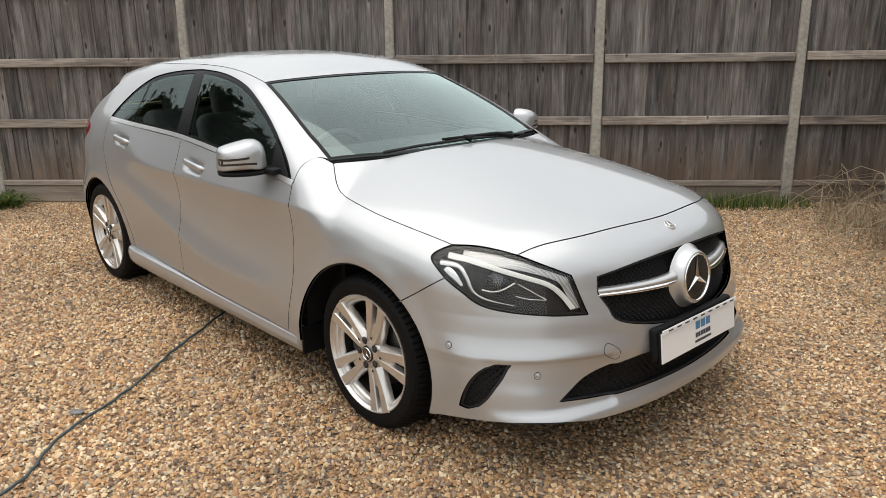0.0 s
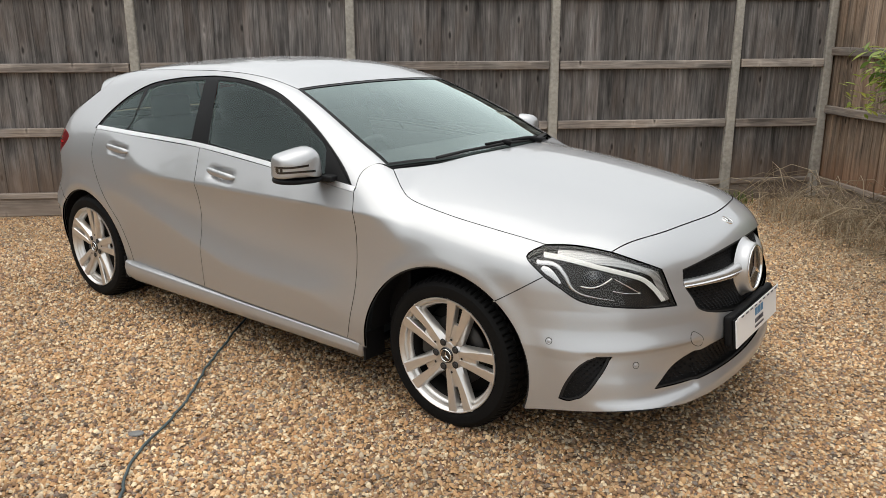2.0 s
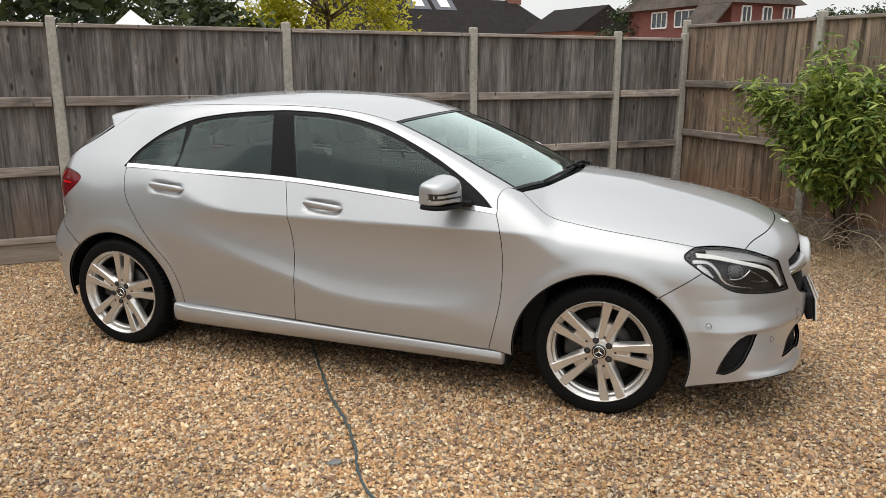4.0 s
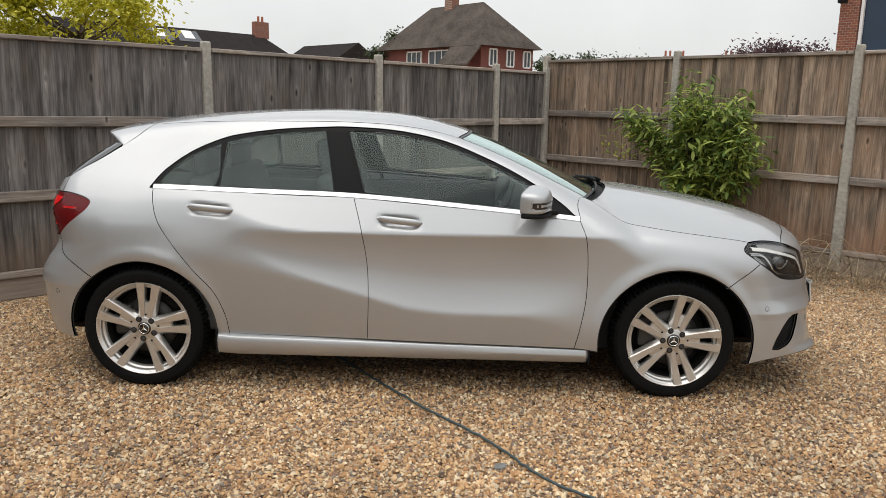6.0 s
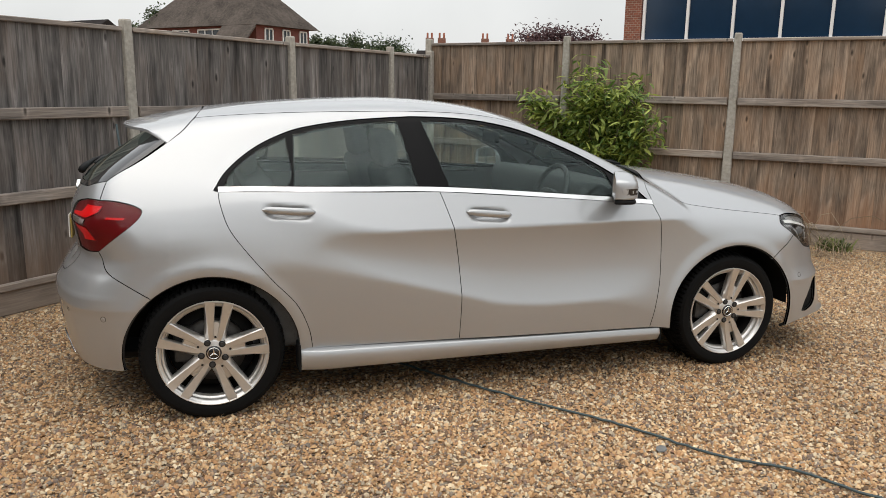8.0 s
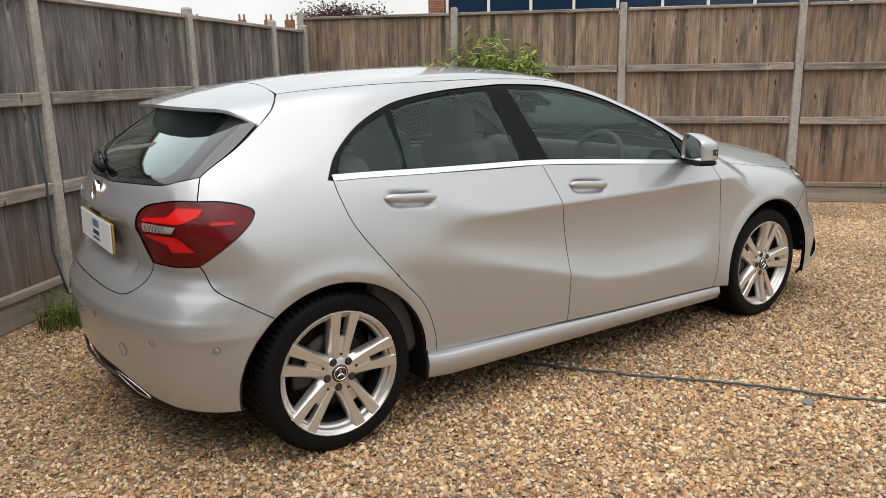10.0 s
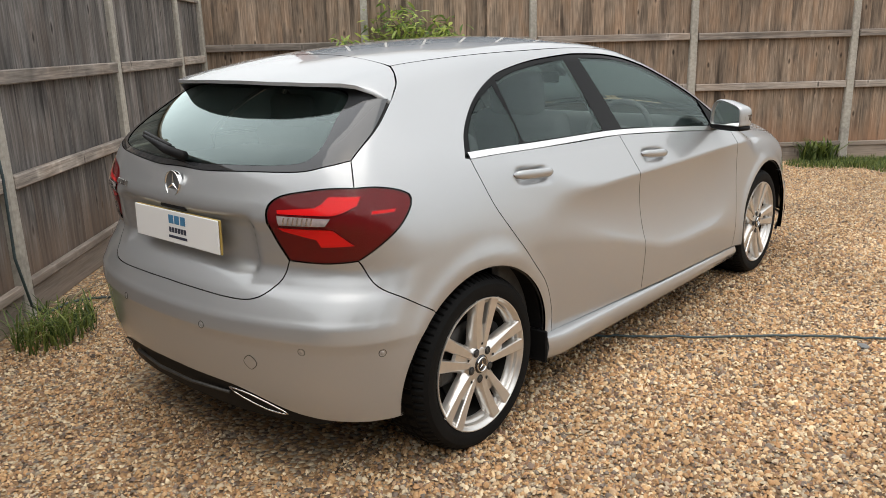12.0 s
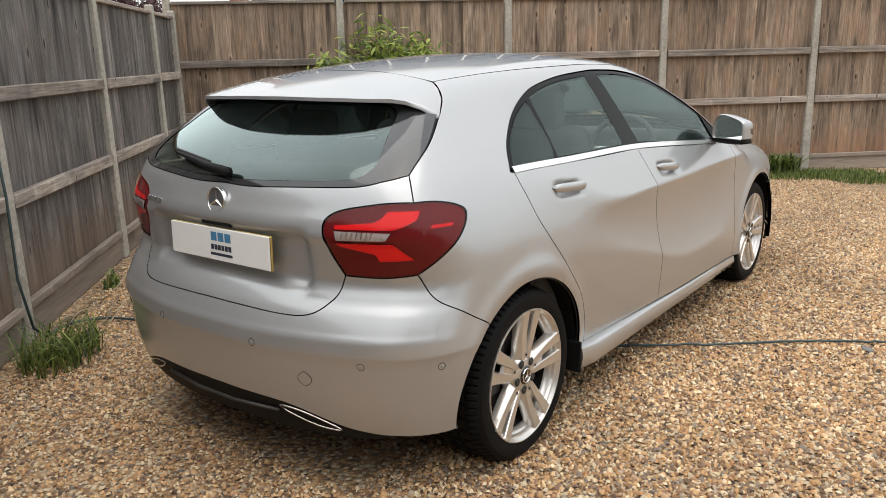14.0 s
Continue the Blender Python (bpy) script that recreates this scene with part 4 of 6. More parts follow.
# grille: studs, louvre, badge in its silver housing
def studs(name, proj, outline, depth, pitch, size, label, clear=0.0):
    lo, hi = outline.min(0), outline.max(0)
    gx, gy = np.meshgrid(np.arange(lo[0], hi[0], pitch), np.arange(lo[1], hi[1], pitch * .6))
    gx = gx + (np.arange(gx.shape[0]) % 2)[:, None] * pitch / 2
    g = np.stack([gx.ravel(), gy.ravel()], 1)
    g = g[within(g, grow(outline, -.004))]
    g = g[np.hypot(g[:, 0] / .76, g[:, 1] - .646) > clear]
    p = proj.onto(g)
    n = body_normal(p)
    v, f = [], []
    for q, m in zip(p, n):
        t = np.array([-m[1], m[0], 0])
        t /= np.linalg.norm(t)
        u = np.cross(m, t)
        k = len(v)
        c = q - m * depth
        v += [c + t * size, c + u * size * .7, c - t * size, c - u * size * .7, c + m * size * .8]
        f += [(k, k + 1, k + 4), (k + 1, k + 2, k + 4), (k + 2, k + 3, k + 4), (k + 3, k, k + 4)]
    return tagged(raw(name, v, f, STUD, car, label, False), kind="stuff")


STUD = mat("satin_black", (.004, .004, .0045), .45, 0, 0, Specular_IOR_Level=.2)
studs("grille_texture", NOSE, grille_hole, .032, .0165, .0062, "small black pins of the grille", .13)
studs("intake_texture", NOSE, intake_hole, .027, .022, .007, "small black pins of the lower intake")
studs("vent_texture", NOSE, vent_hole, .016, .018, .005, "small black pins of the side vent")
blade_top = [(-.040, .014), (-.020, .0195), (-.007, .0175), (.001, .0105), (.0045, .002)]
blade_low = [(.0045, .002), (.0125, -.0095), (.010, -.0145), (-.035, -.018)]
for s in (-1, 1):
    for name, sec, m, lab in (("louvre", blade_top, SILVERTRIM, "satin silver grille louvre"), ("louvre_edge", blade_low, CHROME, "bright chrome lower facet of the louvre")):
        v, f = [], []
        ys = np.linspace(.452, .088, 20)
        for y in ys:
            u = (.452 - y) / .364
            swell = .72 + .30 * u + .55 * max(0, (u - .62) / .38) ** 2
            c = (float(front(y, .66)) - .030 + .026 * u, s * y, .656 + .004 * (1 - u))
            for px, pz in sec:
                if name == "louvre_edge":
                    q = min(1, max(0, (1 - u) / .22)) ** .7
                    px, pz = px * q + .0035 * (1 - q), (pz - .002) * q * (.8 + .3 * u) + .0015
                else:
                    pz = pz * swell
                v.append((c[0] + px, c[1], c[2] + pz))
        k = len(sec)
        for i in range(len(ys) - 1):
            f += [(i * k + j, i * k + j + 1, (i + 1) * k + j + 1, (i + 1) * k + j) for j in range(k - 1)]
        o = raw(name, v, f, m, car, lab)
        thick = o.modifiers.new("thickness", "SOLIDIFY")
        thick.thickness = .003
h = raw("badge_housing", *disc([(.089, .010), (.0925, .012), (.0965, .009), (.100, .001), (.104, -.010), (.108, -.020), (.114, -.028), (.122, -.036)], 64), SILVERTRIM, car, "silver round badge housing")
put(h, (2.256, 0, .646), (1, 0, .10))
badge((2.266, 0, .647), (1, 0, .10), .091, GLOSS, car, "large round chrome badge")
p, n = on_body(NOSE, 0, .822)
badge(p + n * .002, n, .024, mat("dull_badge", (.25, .25, .25), .5, .5), car, "small round bonnet badge")

# number plates with plain bars in place of their writing
def plate(name, p, normal, w, h, label, edge):
    b = bmesh.new()
    box(b, (w, h, .006), None, .002)
    pl = part(name, b, WHITE, car, label)
    put(pl, p, normal)
    for (nm, mm, x, y, ww, hh) in [("bar", BLUEINK, .018 + dx, .027, .030, .030) for dx in (-.037, 0, .037)] + [("bar", GREYINK, .018 + (i - 2.5) * .0185, -.010, .0145, .018) for i in range(6)] + [("bar", GREYINK, .018, -.034, .115, .009)]:
        b = bmesh.new()
        box(b, (ww, hh, .001), Matrix.Translation((x, y, .0036)))
        part(nm, b, mm, pl, "plain ink bar")
    b = bmesh.new()
    box(b, (w + .004, h + .004, .008), Matrix.Translation((0, -.001, -.009)), .003)
    part("holder", b, edge or TRIM, pl, "plate holder behind the plate")
    return pl


GOLD = mat("gold_edge", (.45, .33, .10), .4, .3)
plate("front_plate", (2.297, -.006, .447), (1, 0, .12), .525, .112, "white front plate with blue and dark bars", None)
b = bmesh.new()
box(b, (.545, .125, .034), None, .014, 3)
o = part("plate_bracket", b, TRIM, car, "black plate bracket")
put(o, (2.266, -.006, .455), (1, 0, .12))
for i in range(9):
    b = bmesh.new()
    box(b, (.028, .006, .002), None, .0008)
    o = part("plate_mark", b, GREYINK, car, "dark dash along the plate's top")
    put(o, (2.3015, -.22 + .055 * i, .509), (1, 0, .12))
b = bmesh.new()
box(b, (.53, .016, .004), None, .001)
o = part("plate_rim", b, WHITE, car, "pale rim above the plate")
put(o, (2.2985, -.006, .509), (1, 0, .12))
plate("rear_plate", (-1.978, -.008, .812), (-1, 0, .03), .525, .113, "white rear plate with blue and dark bars", GOLD)
p, n = on_body(STERN, 0, .958)
badge(p + n * .008, (-1, 0, .12), .045, mat("grey_badge_plate", (.16, .165, .17), .4, .6), car, "round chrome tailgate badge")
for i in range(5):
    b = bmesh.new()
    box(b, (.017 if i < 4 else .02, .020, .004), None, .0015)
    o = part("model_bar", b, CHROME, car, "small chrome bar in place of lettering")
    y = .455 - i * .026
    p, n = on_body(STERN, y, .925)
    put(o, p + n * .003, n)
b = bmesh.new()
box(b, (.16, .016, .03), None, .007, 3)
o = part("boot_handle", b, TRIM, car, "dark grip over the plate")
put(o, (-1.962, 0, .884), (-1, 0, 0))

# headlamps
def strip(name, proj, pts, width, material, depth, label, taper=1.0, both=True):
    """A ribbon on the body's surface, depth metres under it."""
    c = bend(proj.sketch(np.array(pts, float)), .012)
    t = np.gradient(c, axis=0)
    t /= np.linalg.norm(t, axis=1, keepdims=True)
    nn = np.stack([-t[:, 1], t[:, 0]], 1)
    w = width * np.linspace(1, taper, len(c))[:, None] / 2
    rows = [proj.onto(c + nn * w * k) for k in (-1, 0, 1)]
    nr = [body_normal(q) for q in rows]
    v = np.concatenate([q - m * (depth - (.004 if i == 1 else 0)) for i, (q, m) in enumerate(zip(rows, nr))])
    k = len(c)
    f = [(r * k + i, r * k + i + 1, (r + 1) * k + i + 1, (r + 1) * k + i) for r in (0, 1) for i in range(k - 1)]
    for s in ((ONE, MIRROR) if both else (ONE,)):
        raw(name, v * s, f, material, car, label)


def ribs(m):
    """Fine dark lines across a reflector."""
    n, l = m.node_tree.nodes, m.node_tree.links
    co, wv, mx = n.new("ShaderNodeTexCoord"), n.new("ShaderNodeTexWave"), n.new("ShaderNodeMixRGB")
    wv.inputs["Scale"].default_value = 110
    l.new(co.outputs["Object"], wv.inputs["Vector"])
    l.new(wv.outputs["Fac"], mx.inputs[0])
    mx.inputs[1].default_value, mx.inputs[2].default_value = (.17, .17, .17, 1), n["Principled BSDF"].inputs["Base Color"].default_value
    l.new(mx.outputs[0], n["Principled BSDF"].inputs["Base Color"])
    return m


DRL = mat("white_light_guide", (.80, .80, .77), .3, .0, .5)
DRL.node_tree.nodes["Principled BSDF"].inputs["Emission Color"].default_value = (1, .98, .9, 1)
DRL.node_tree.nodes["Principled BSDF"].inputs["Emission Strength"].default_value = .05
RIBBED = ribs(mat("ribbed_reflector", (.68, .68, .67), .3, .6))
strip("daytime_strip", NOSE, [(1.735, -.766, .788), (1.821, -.738, .778), (1.914, -.704, .756), (2.003, -.655, .731), (2.061, -.606, .706), (2.098, -.574, .671), (2.126, -.545, .622)], .017, DRL, .010, "white daytime light strip", .9)
strip("upper_reflector", NOSE, [(1.77, -.725, .803), (1.85, -.695, .793), (1.94, -.65, .778), (2.02, -.605, .757), (2.08, -.56, .727), (2.113, -.545, .685), (2.135, -.528, .622)], .046, RIBBED, .014, "ribbed grey reflector", .6)
strip("chrome_bracket", NOSE, [(1.723, -.796, .765), (1.79, -.775, .759), (1.837, -.781, .723), (1.867, -.785, .681), (1.905, -.769, .657), (1.956, -.736, .645), (1.998, -.702, .637)], .017, SATIN, .012, "chrome bracket in the headlamp", .15)
strip("side_reflector", NOSE, [(1.745, -.80, .747), (1.785, -.80, .727), (1.825, -.80, .692)], .036, SATIN, .020, "silver side reflector", .4)
strip("lens_chin", NOSE, [(1.893, -.764, .685), (1.923, -.735, .681), (1.953, -.715, .691), (1.98, -.687, .714)], .006, CHROME, .014, "thin chrome line under the lens")
strip("inner_wedge", NOSE, [(1.989, -.682, .711), (2.03, -.65, .682), (2.069, -.62, .657)], .004, CHROME, .014, "thin chrome wedge line")
strip("inner_wedge_low", NOSE, [(1.994, -.698, .669), (2.03, -.665, .659), (2.069, -.62, .655)], .004, CHROME, .014, "thin chrome wedge line")
LENS = mat("projector_lens", (.02, .022, .025), .03, 0, 1)
for s in (-1, 1):
    p = NOSE.onto(NOSE.sketch(np.array([[1.932, -.727, .716]])))
    n = body_normal(p)[0]
    o = raw("projector", *disc([(0, .012), (.016, .010), (.030, .002), (.038, -.008), (.042, -.010), (.044, -.02)], 32), LENS, car, "dark round projector lens")
    q = p[0] - n * .018
    put(o, (q[0], -s * q[1] if s > 0 else q[1], q[2]), (n[0], -n[1] if s > 0 else n[1], n[2]))

# rear lamp insets
def inset_sharp(name, pts, material, label, d=.002):
    panel(name, TAIL, TAIL.sketch(np.array(pts, float)), material, car, label, depth=d, fold=.004, gap=0, step=.012, both=True)


inset_sharp("brake_band", [(-1.913, -.50, .922), (-1.872, -.626, .935), (-1.862, -.648, .947), (-1.849, -.665, .968), (-1.78, -.735, .967), (-1.796, -.733, .942), (-1.831, -.703, .922), (-1.848, -.679, .914), (-1.912, -.502, .911)], REDLIT, "bright red light band")
inset_sharp("reversing_cell", [(-1.913, -.50, .905), (-1.851, -.674, .905), (-1.86, -.658, .881), (-1.912, -.507, .875)], CLEARCELL, "clear ribbed reversing light")
inset_sharp("lower_band", [(-1.914, -.502, .866), (-1.85, -.679, .87), (-1.815, -.733, .82), (-1.868, -.642, .813), (-1.873, -.628, .836), (-1.911, -.519, .856)], REDLIT, "bright red light band")
inset_sharp("side_marker", [(-1.76, -.762, .924), (-1.685, -.788, .922), (-1.691, -.789, .914), (-1.765, -.762, .914)], REDLIT, "bright red side marker")
for i in range(7):
    q0, q1 = np.array((-1.905, -.522 - i * .019, .880 + i * .0005)), np.array((-1.905, -.528 - i * .019, .902 + i * .0005))
    strip("cell_rib", TAIL, [q0, (q0 + q1) / 2, q1], .004, CHROME, .0, "bright rib of the reversing light")

# door handles and their bowls
for (x0, x1, z0, z1) in ((-1.118, -.885, .940, .924), (-.168, .06, .902, .882)):
    for s in (-1, 1):
        v, f = [], []
        k = 14
        for i in range(17):
            u = i / 16
            x, z = x0 + (x1 - x0) * u, z0 + (z1 - z0) * u
            y0 = -float(half_width(np.array(x), np.array(z + .06 - .06)) if abs(2 * u - 1) > .99 else .017 * np.exp(-(abs(x - (x0 + x1) / 2) / .094) ** 6) + half_width(np.array(x), np.array(z)))
            out = .020 * (1 - (2 * u - 1) ** 4) ** .8 + .004
            hh = .0145 * (1 - abs(2 * u - 1) ** 5) ** .5 + .003
            for j in range(k):
                a = 2 * math.pi * j / k
                v.append((x, s * -(y0 - out + .011 + .011 * math.cos(a)), z + .004 + hh * math.sin(a)))
        for i in range(16):
            f += [(i * k + j, i * k + (j + 1) % k, (i + 1) * k + (j + 1) % k, (i + 1) * k + j) for j in range(k)]
        f += [tuple(range(k)), tuple(range(16 * k, 17 * k))]
        hd = raw("door_handle", v, f, PAINT, car, "silver pull handle")

# mirrors on the doors
from mathutils.bvhtree import BVHTree
MIRROR_EDGE = [(.004, .0), (0, .022), (.002, .072), (.012, .092), (.040, .104), (.10, .119), (.14, .125), (.17, .121), (.194, .104), (.206, .078), (.211, .04), (.208, .0), (.15, -.001), (.06, -.001)]


def shell(edge, rings, place, mid):
    """A closed housing: the outline drawn smaller from ring to ring along its depth."""
    v, f, k = [], [], len(edge)
    for s, d in rings:
        for u, w in edge:
            low = s ** .35 if w < mid[1] else s
            v.append(place(mid[0] + (u - mid[0]) * s, mid[1] + (w - mid[1]) * low, d))
    for i in range(len(rings) - 1):
        f += [(i * k + j, i * k + (j + 1) % k, (i + 1) * k + (j + 1) % k, (i + 1) * k + j) for j in range(k)]
    f += [tuple(range(k)), tuple(range((len(rings) - 1) * k, len(rings) * k))]
    return v, f


def mirror(s):
    def place(u, w, d):
        return (.530 + .43 * u + .90 * d, s * -(-1.0 + .90 * u - .43 * d), .967 + w)
    edge = [tuple(q) for q in bend(np.array(MIRROR_EDGE), .008, True)]
    rings = [(.86, .012), (.88, -.003), (.95, -.006), (.99, 0), (1, .012), (.985, .035), (.94, .060), (.86, .080), (.72, .095), (.5, .105), (.25, .109), (.05, .110)]
    v, f = shell(edge, rings, place, (.106, .045))
    mir = raw("door_mirror", v, f, PAINT, car, "silver door mirror with black base")
    mir.data.set_sharp_from_angle(angle=radians(50))
    low = [(.004, -.022), (.0, -.012), (.004, -.002), (.06, -.001), (.15, -.001), (.212, -.002), (.222, -.012), (.21, -.022), (.15, -.027), (.06, -.027)]
    raw("base", *shell([tuple(q) for q in bend(np.array(low), .008, True)], [(.9, -.002), (1, .004), (1, .03), (.95, .058), (.85, .078), (.7, .092), (.4, .100), (.05, .103)], place, (.106, -.013)), TRIM, mir, "black lower shell")
    bm = bmesh.new()
    box(bm, (.066, .12, .026), Matrix.Translation((.69, s * .795, .955)) @ Matrix.Rotation(s * -.2, 4, "Z"), .008, 3)
    part("arm", bm, TRIM, mir, "black mirror arm")
    g = [place(.106 + (u - .106) * .875, .045 + (w - .045) * (.875 if w > .045 else .95), .004) for u, w in edge]
    raw("mirror_glass", g, [tuple(range(len(g)))], MIRRORGLASS, mir, "mirror glass", False)
    tree_ = BVHTree.FromPolygons([Vector(q) for q in v], f)
    back = Vector(place(0, 0, -1)) - Vector(place(0, 0, 0))
    for runs, hz in ((((.004, .050), (.05, .050), (.10, .053), (.135, .056)), .0045), (((.004, .027), (.05, .030), (.11, .031), (.165, .030)), .0045), (((.001, .043), (.012, .040), (.026, .041)), .013)):
        rows = []
        for u, w in bend(np.array(runs), .006):
            for dz in (hz, 0, -hz):
                hit = tree_.ray_cast(Vector(place(u, w + dz, .3)), back)
                if hit[0] is None:
                    hit = (Vector(place(u, w + dz, .012)), None)
                rows.append(tuple(hit[0] - back * .0012))
        n = len(rows) // 3
        raw("indicator_slit", rows, [(i * 3 + j, i * 3 + j + 1, i * 3 + j + 4, i * 3 + j + 3) for i in range(n - 1) for j in (0, 1)], GLOSS, mir, "dark indicator slit")
    return mir


MIRRORGLASS = mat("mirror", (.8, .82, .82), .02, 1)
mirror(1)
mirror(-1)
for s in (-1, 1):  # black triangle in the window's front corner
    tri = line(SIDE, side([(.648, .962), (.60, 1.086)]), side([(.60, 1.086), (.70, 1.02), (.825, .924)]), side([(.825, .924), (.648, .94)]))
    if s < 0:
        panel("mirror_triangle", SIDE, tri, TRIM, car, "black plastic triangle behind the mirror", gap=.001, depth=.001, fold=.006, both=True)

# spoiler over the rear window
v, f = [], []
ny, nx = 33, 9
def spoil_z(x, y):
    lo, hi = 1.0, 1.5
    for _ in range(24):
        z = (lo + hi) / 2
        c = smax(np.array(abs(y)) - half_width(np.array(x), np.array(z)), np.array(z) - top(np.array(x), np.array(abs(y))), .06)
        lo, hi = (z, hi) if c < 0 else (lo, z)
    return lo
def spoil_edges(t):
    y = .602 * t
    a = abs(t)
    x0 = float(spl(np.array(abs(y)), [(0, -1.345), (.2, -1.35), (.47, -1.385), (.487, -1.389), (.56, -1.436), (.597, -1.495), (.606, -1.51)]))
    x1 = spl(np.array(a), [(0, -1.725), (.3, -1.715), (.6, -1.675), (.8, -1.62), (.93, -1.555), (1, -1.505)])
    return y, x0, float(x1)
for side_k in (0, 1):
    for i in range(ny):
        t = -1 + 2 * i / (ny - 1)
        y, x0, x1 = spoil_edges(t)
        for j in range(nx):
            u = j / (nx - 1)
            x = x0 + (x1 - x0) * u
            z = spoil_z(x, y) - (.0 if u < .9 else .002)
            v.append((x, y, z if side_k == 0 else min(z - .004 - .030 * math.sin(math.pi * min(1, (1 - u) * .9 + .06)), z - .012)))
m_ = ny * nx
for i in range(ny - 1):
    for j in range(nx - 1):
        q = (i * nx + j, i * nx + j + 1, (i + 1) * nx + j + 1, (i + 1) * nx + j)
        f += [q, tuple(m_ + a for a in q[::-1])]
for i in range(ny - 1):
    f.append((i * nx + nx - 1, m_ + i * nx + nx - 1, m_ + (i + 1) * nx + nx - 1, (i + 1) * nx + nx - 1))
    f.append((i * nx, (i + 1) * nx, m_ + (i + 1) * nx, m_ + i * nx))
for j in range(nx - 1):
    f.append((j, j + 1, m_ + j + 1, m_ + j))
    e = (ny - 1) * nx
    f.append((e + j, m_ + e + j, m_ + e + j + 1, e + j + 1))
o = raw("roof_spoiler", v, f, PAINT, car, "silver roof spoiler over the rear window")
o.data.set_sharp_from_angle(angle=radians(40))

# rear wiper, front wipers, cowl
raw("rear_wiper", *tube([(-1.935, -.04, 1.055), (-1.93, .08, 1.068), (-1.90, .22, 1.085), (-1.872, .33, 1.095)], [.018, .016, .010, .006]), TRIM, car, "black rear wiper arm")
raw("rear_wiper_blade", *tube([(-1.89, .12, 1.075), (-1.87, .25, 1.09), (-1.84, .38, 1.10)], .007), SEAL, car, "black rear wiper blade")
panel("cowl", ABOVE, line(ABOVE, [(x - .012, y, z) for x, y, z in WS_LOW], [(x + .02, y, z) for x, y, z in BON_BACK]), TRIM, car, "black cowl under the windscreen", depth=.022, fold=0)
def up_on(x, y, lift):
    return (x, y, float(top(np.array(x), np.array(abs(y)))) + lift)
for pts in ([(1.06, .28), (1.06, .0), (1.02, -.28), (.985, -.44)], [(1.06, .0), (1.035, .25), (.985, .48)]):
    raw("wiper_blade", *tube([up_on(x, y, .012) for x, y in pts], .007), SEAL, car, "black windscreen wiper blade")
    raw("wiper_arm", *tube([up_on(pts[0][0] + .03, pts[0][1], .012), up_on(pts[0][0], pts[0][1] * .8 - .02, .022), up_on((pts[1][0] + pts[2][0]) / 2, (pts[1][1] + pts[2][1]) / 2, .022)], [.013, .010, .006]), TRIM, car, "black windscreen wiper arm")

# dark edge round the windscreen glass, and the sensor box behind it
ws_in = grow(even(ws, .02), -.020)
panel("windscreen_border", ABOVE, ws, FRAMEBLACK, car, "dark printed border of the windscreen", holes=[ws_in], depth=.001, fold=0, gap=.003)
bm = bmesh.new()
box(bm, (.16, .12, .03), Matrix.Translation((.36, 0, 1.25)) @ Matrix.Rotation(.42, 4, "Y"), .012, 2)
part("sensor_box", bm, TRIM, car, "dark sensor box behind the windscreen")
bm = bmesh.new()
box(bm, (.03, .23, .065), Matrix.Translation((.26, 0, 1.21)), .014, 3)
part("cabin_mirror", bm, TRIM, car, "dark cabin mirror")

# sensors, towing covers, exhaust trims, lip
def ring_on(name, proj, pt, r, material, label):
    c = proj.sketch(np.array([pt], float))[0]
    p, n = on_body(proj, *c)
    for s in (1, -1):
        o = raw(name, *disc([(0, .0006), (r * .55, .0004), (r * .66, -.0012), (r * .78, -.0012), (r * .85, .0002), (r * .98, 0), (r * 1.04, -.002)], 24), material, car, label)
        put(o, (p + n * .0003) * np.array((1, s, 1)), n * np.array((1, s, 1)))
        gp = raw("gap", *tube([(r * 1.03 * math.cos(a), r * 1.03 * math.sin(a), 0) for a in np.linspace(0, 2 * math.pi, 24, endpoint=False)], .0011, 5, True), SEAL, o)
SENSOR = PAINT
for pt in ((2.09, -.689, .41), (1.816, -.845, .488)):
    ring_on("parking_sensor", NOSE, pt, .0115, SENSOR, "round parking sensor")
for pt in ((-2.049, -.243, .536), (-1.95, -.62, .50), (-1.792, -.81, .492)):
    ring_on("parking_sensor", TAIL, pt, .0115, SENSOR, "round parking sensor")
for proj, pts in ((NOSE, [(2.173, -.471, .496), (2.196, -.418, .492), (2.21, -.383, .432), (2.19, -.448, .429)]), (TAIL, [(-2.0, -.456, .462), (-2.015, -.406, .462), (-2.015, -.406, .412), (-2.0, -.456, .412)])):
    o = proj.sketch(np.array(pts))
    o = bend(np.concatenate([(o + np.roll(o, 1, 0)) / 2]), .008, True)
    a = panel("tow_cover", proj, o, PAINT, car, "small towing eye cover", gap=0, depth=-.0008, fold=.003, step=.012, seal=None)
    q = proj.onto(o)
    raw("tow_gap", *tube([tuple(v) for v in q + body_normal(q) * .0002], .0014, 5, True), SEAL, car, "thin gap round the cover")
for s in (-1, 1):
    e = np.array([(-2.03, -.305, .332), (-2.01, -.39, .322), (-1.98, -.47, .292), (-1.95, -.545, .256), (-1.972, -.48, .257), (-1.995, -.40, .277), (-2.02, -.33, .310)])
    e = (e.mean(0) + (e - e.mean(0)) * np.array((.9, .88, .8)))
    e = bend(e, .02, True) * np.array((1, -s, 1))
    raw("exhaust_trim", *tube([tuple(q) for q in e], .003, 8, True), SATIN, car, "silver exhaust outlet trim")
    c = e.mean(0)
    v = [tuple(q + np.array((.03, 0, 0))) for q in e] + [tuple(c + np.array((.05, 0, 0)))]
    raw("exhaust_hollow", v, [(i, (i + 1) % len(e), len(e)) for i in range(len(e))], DARKM, car, "dark exhaust hollow")
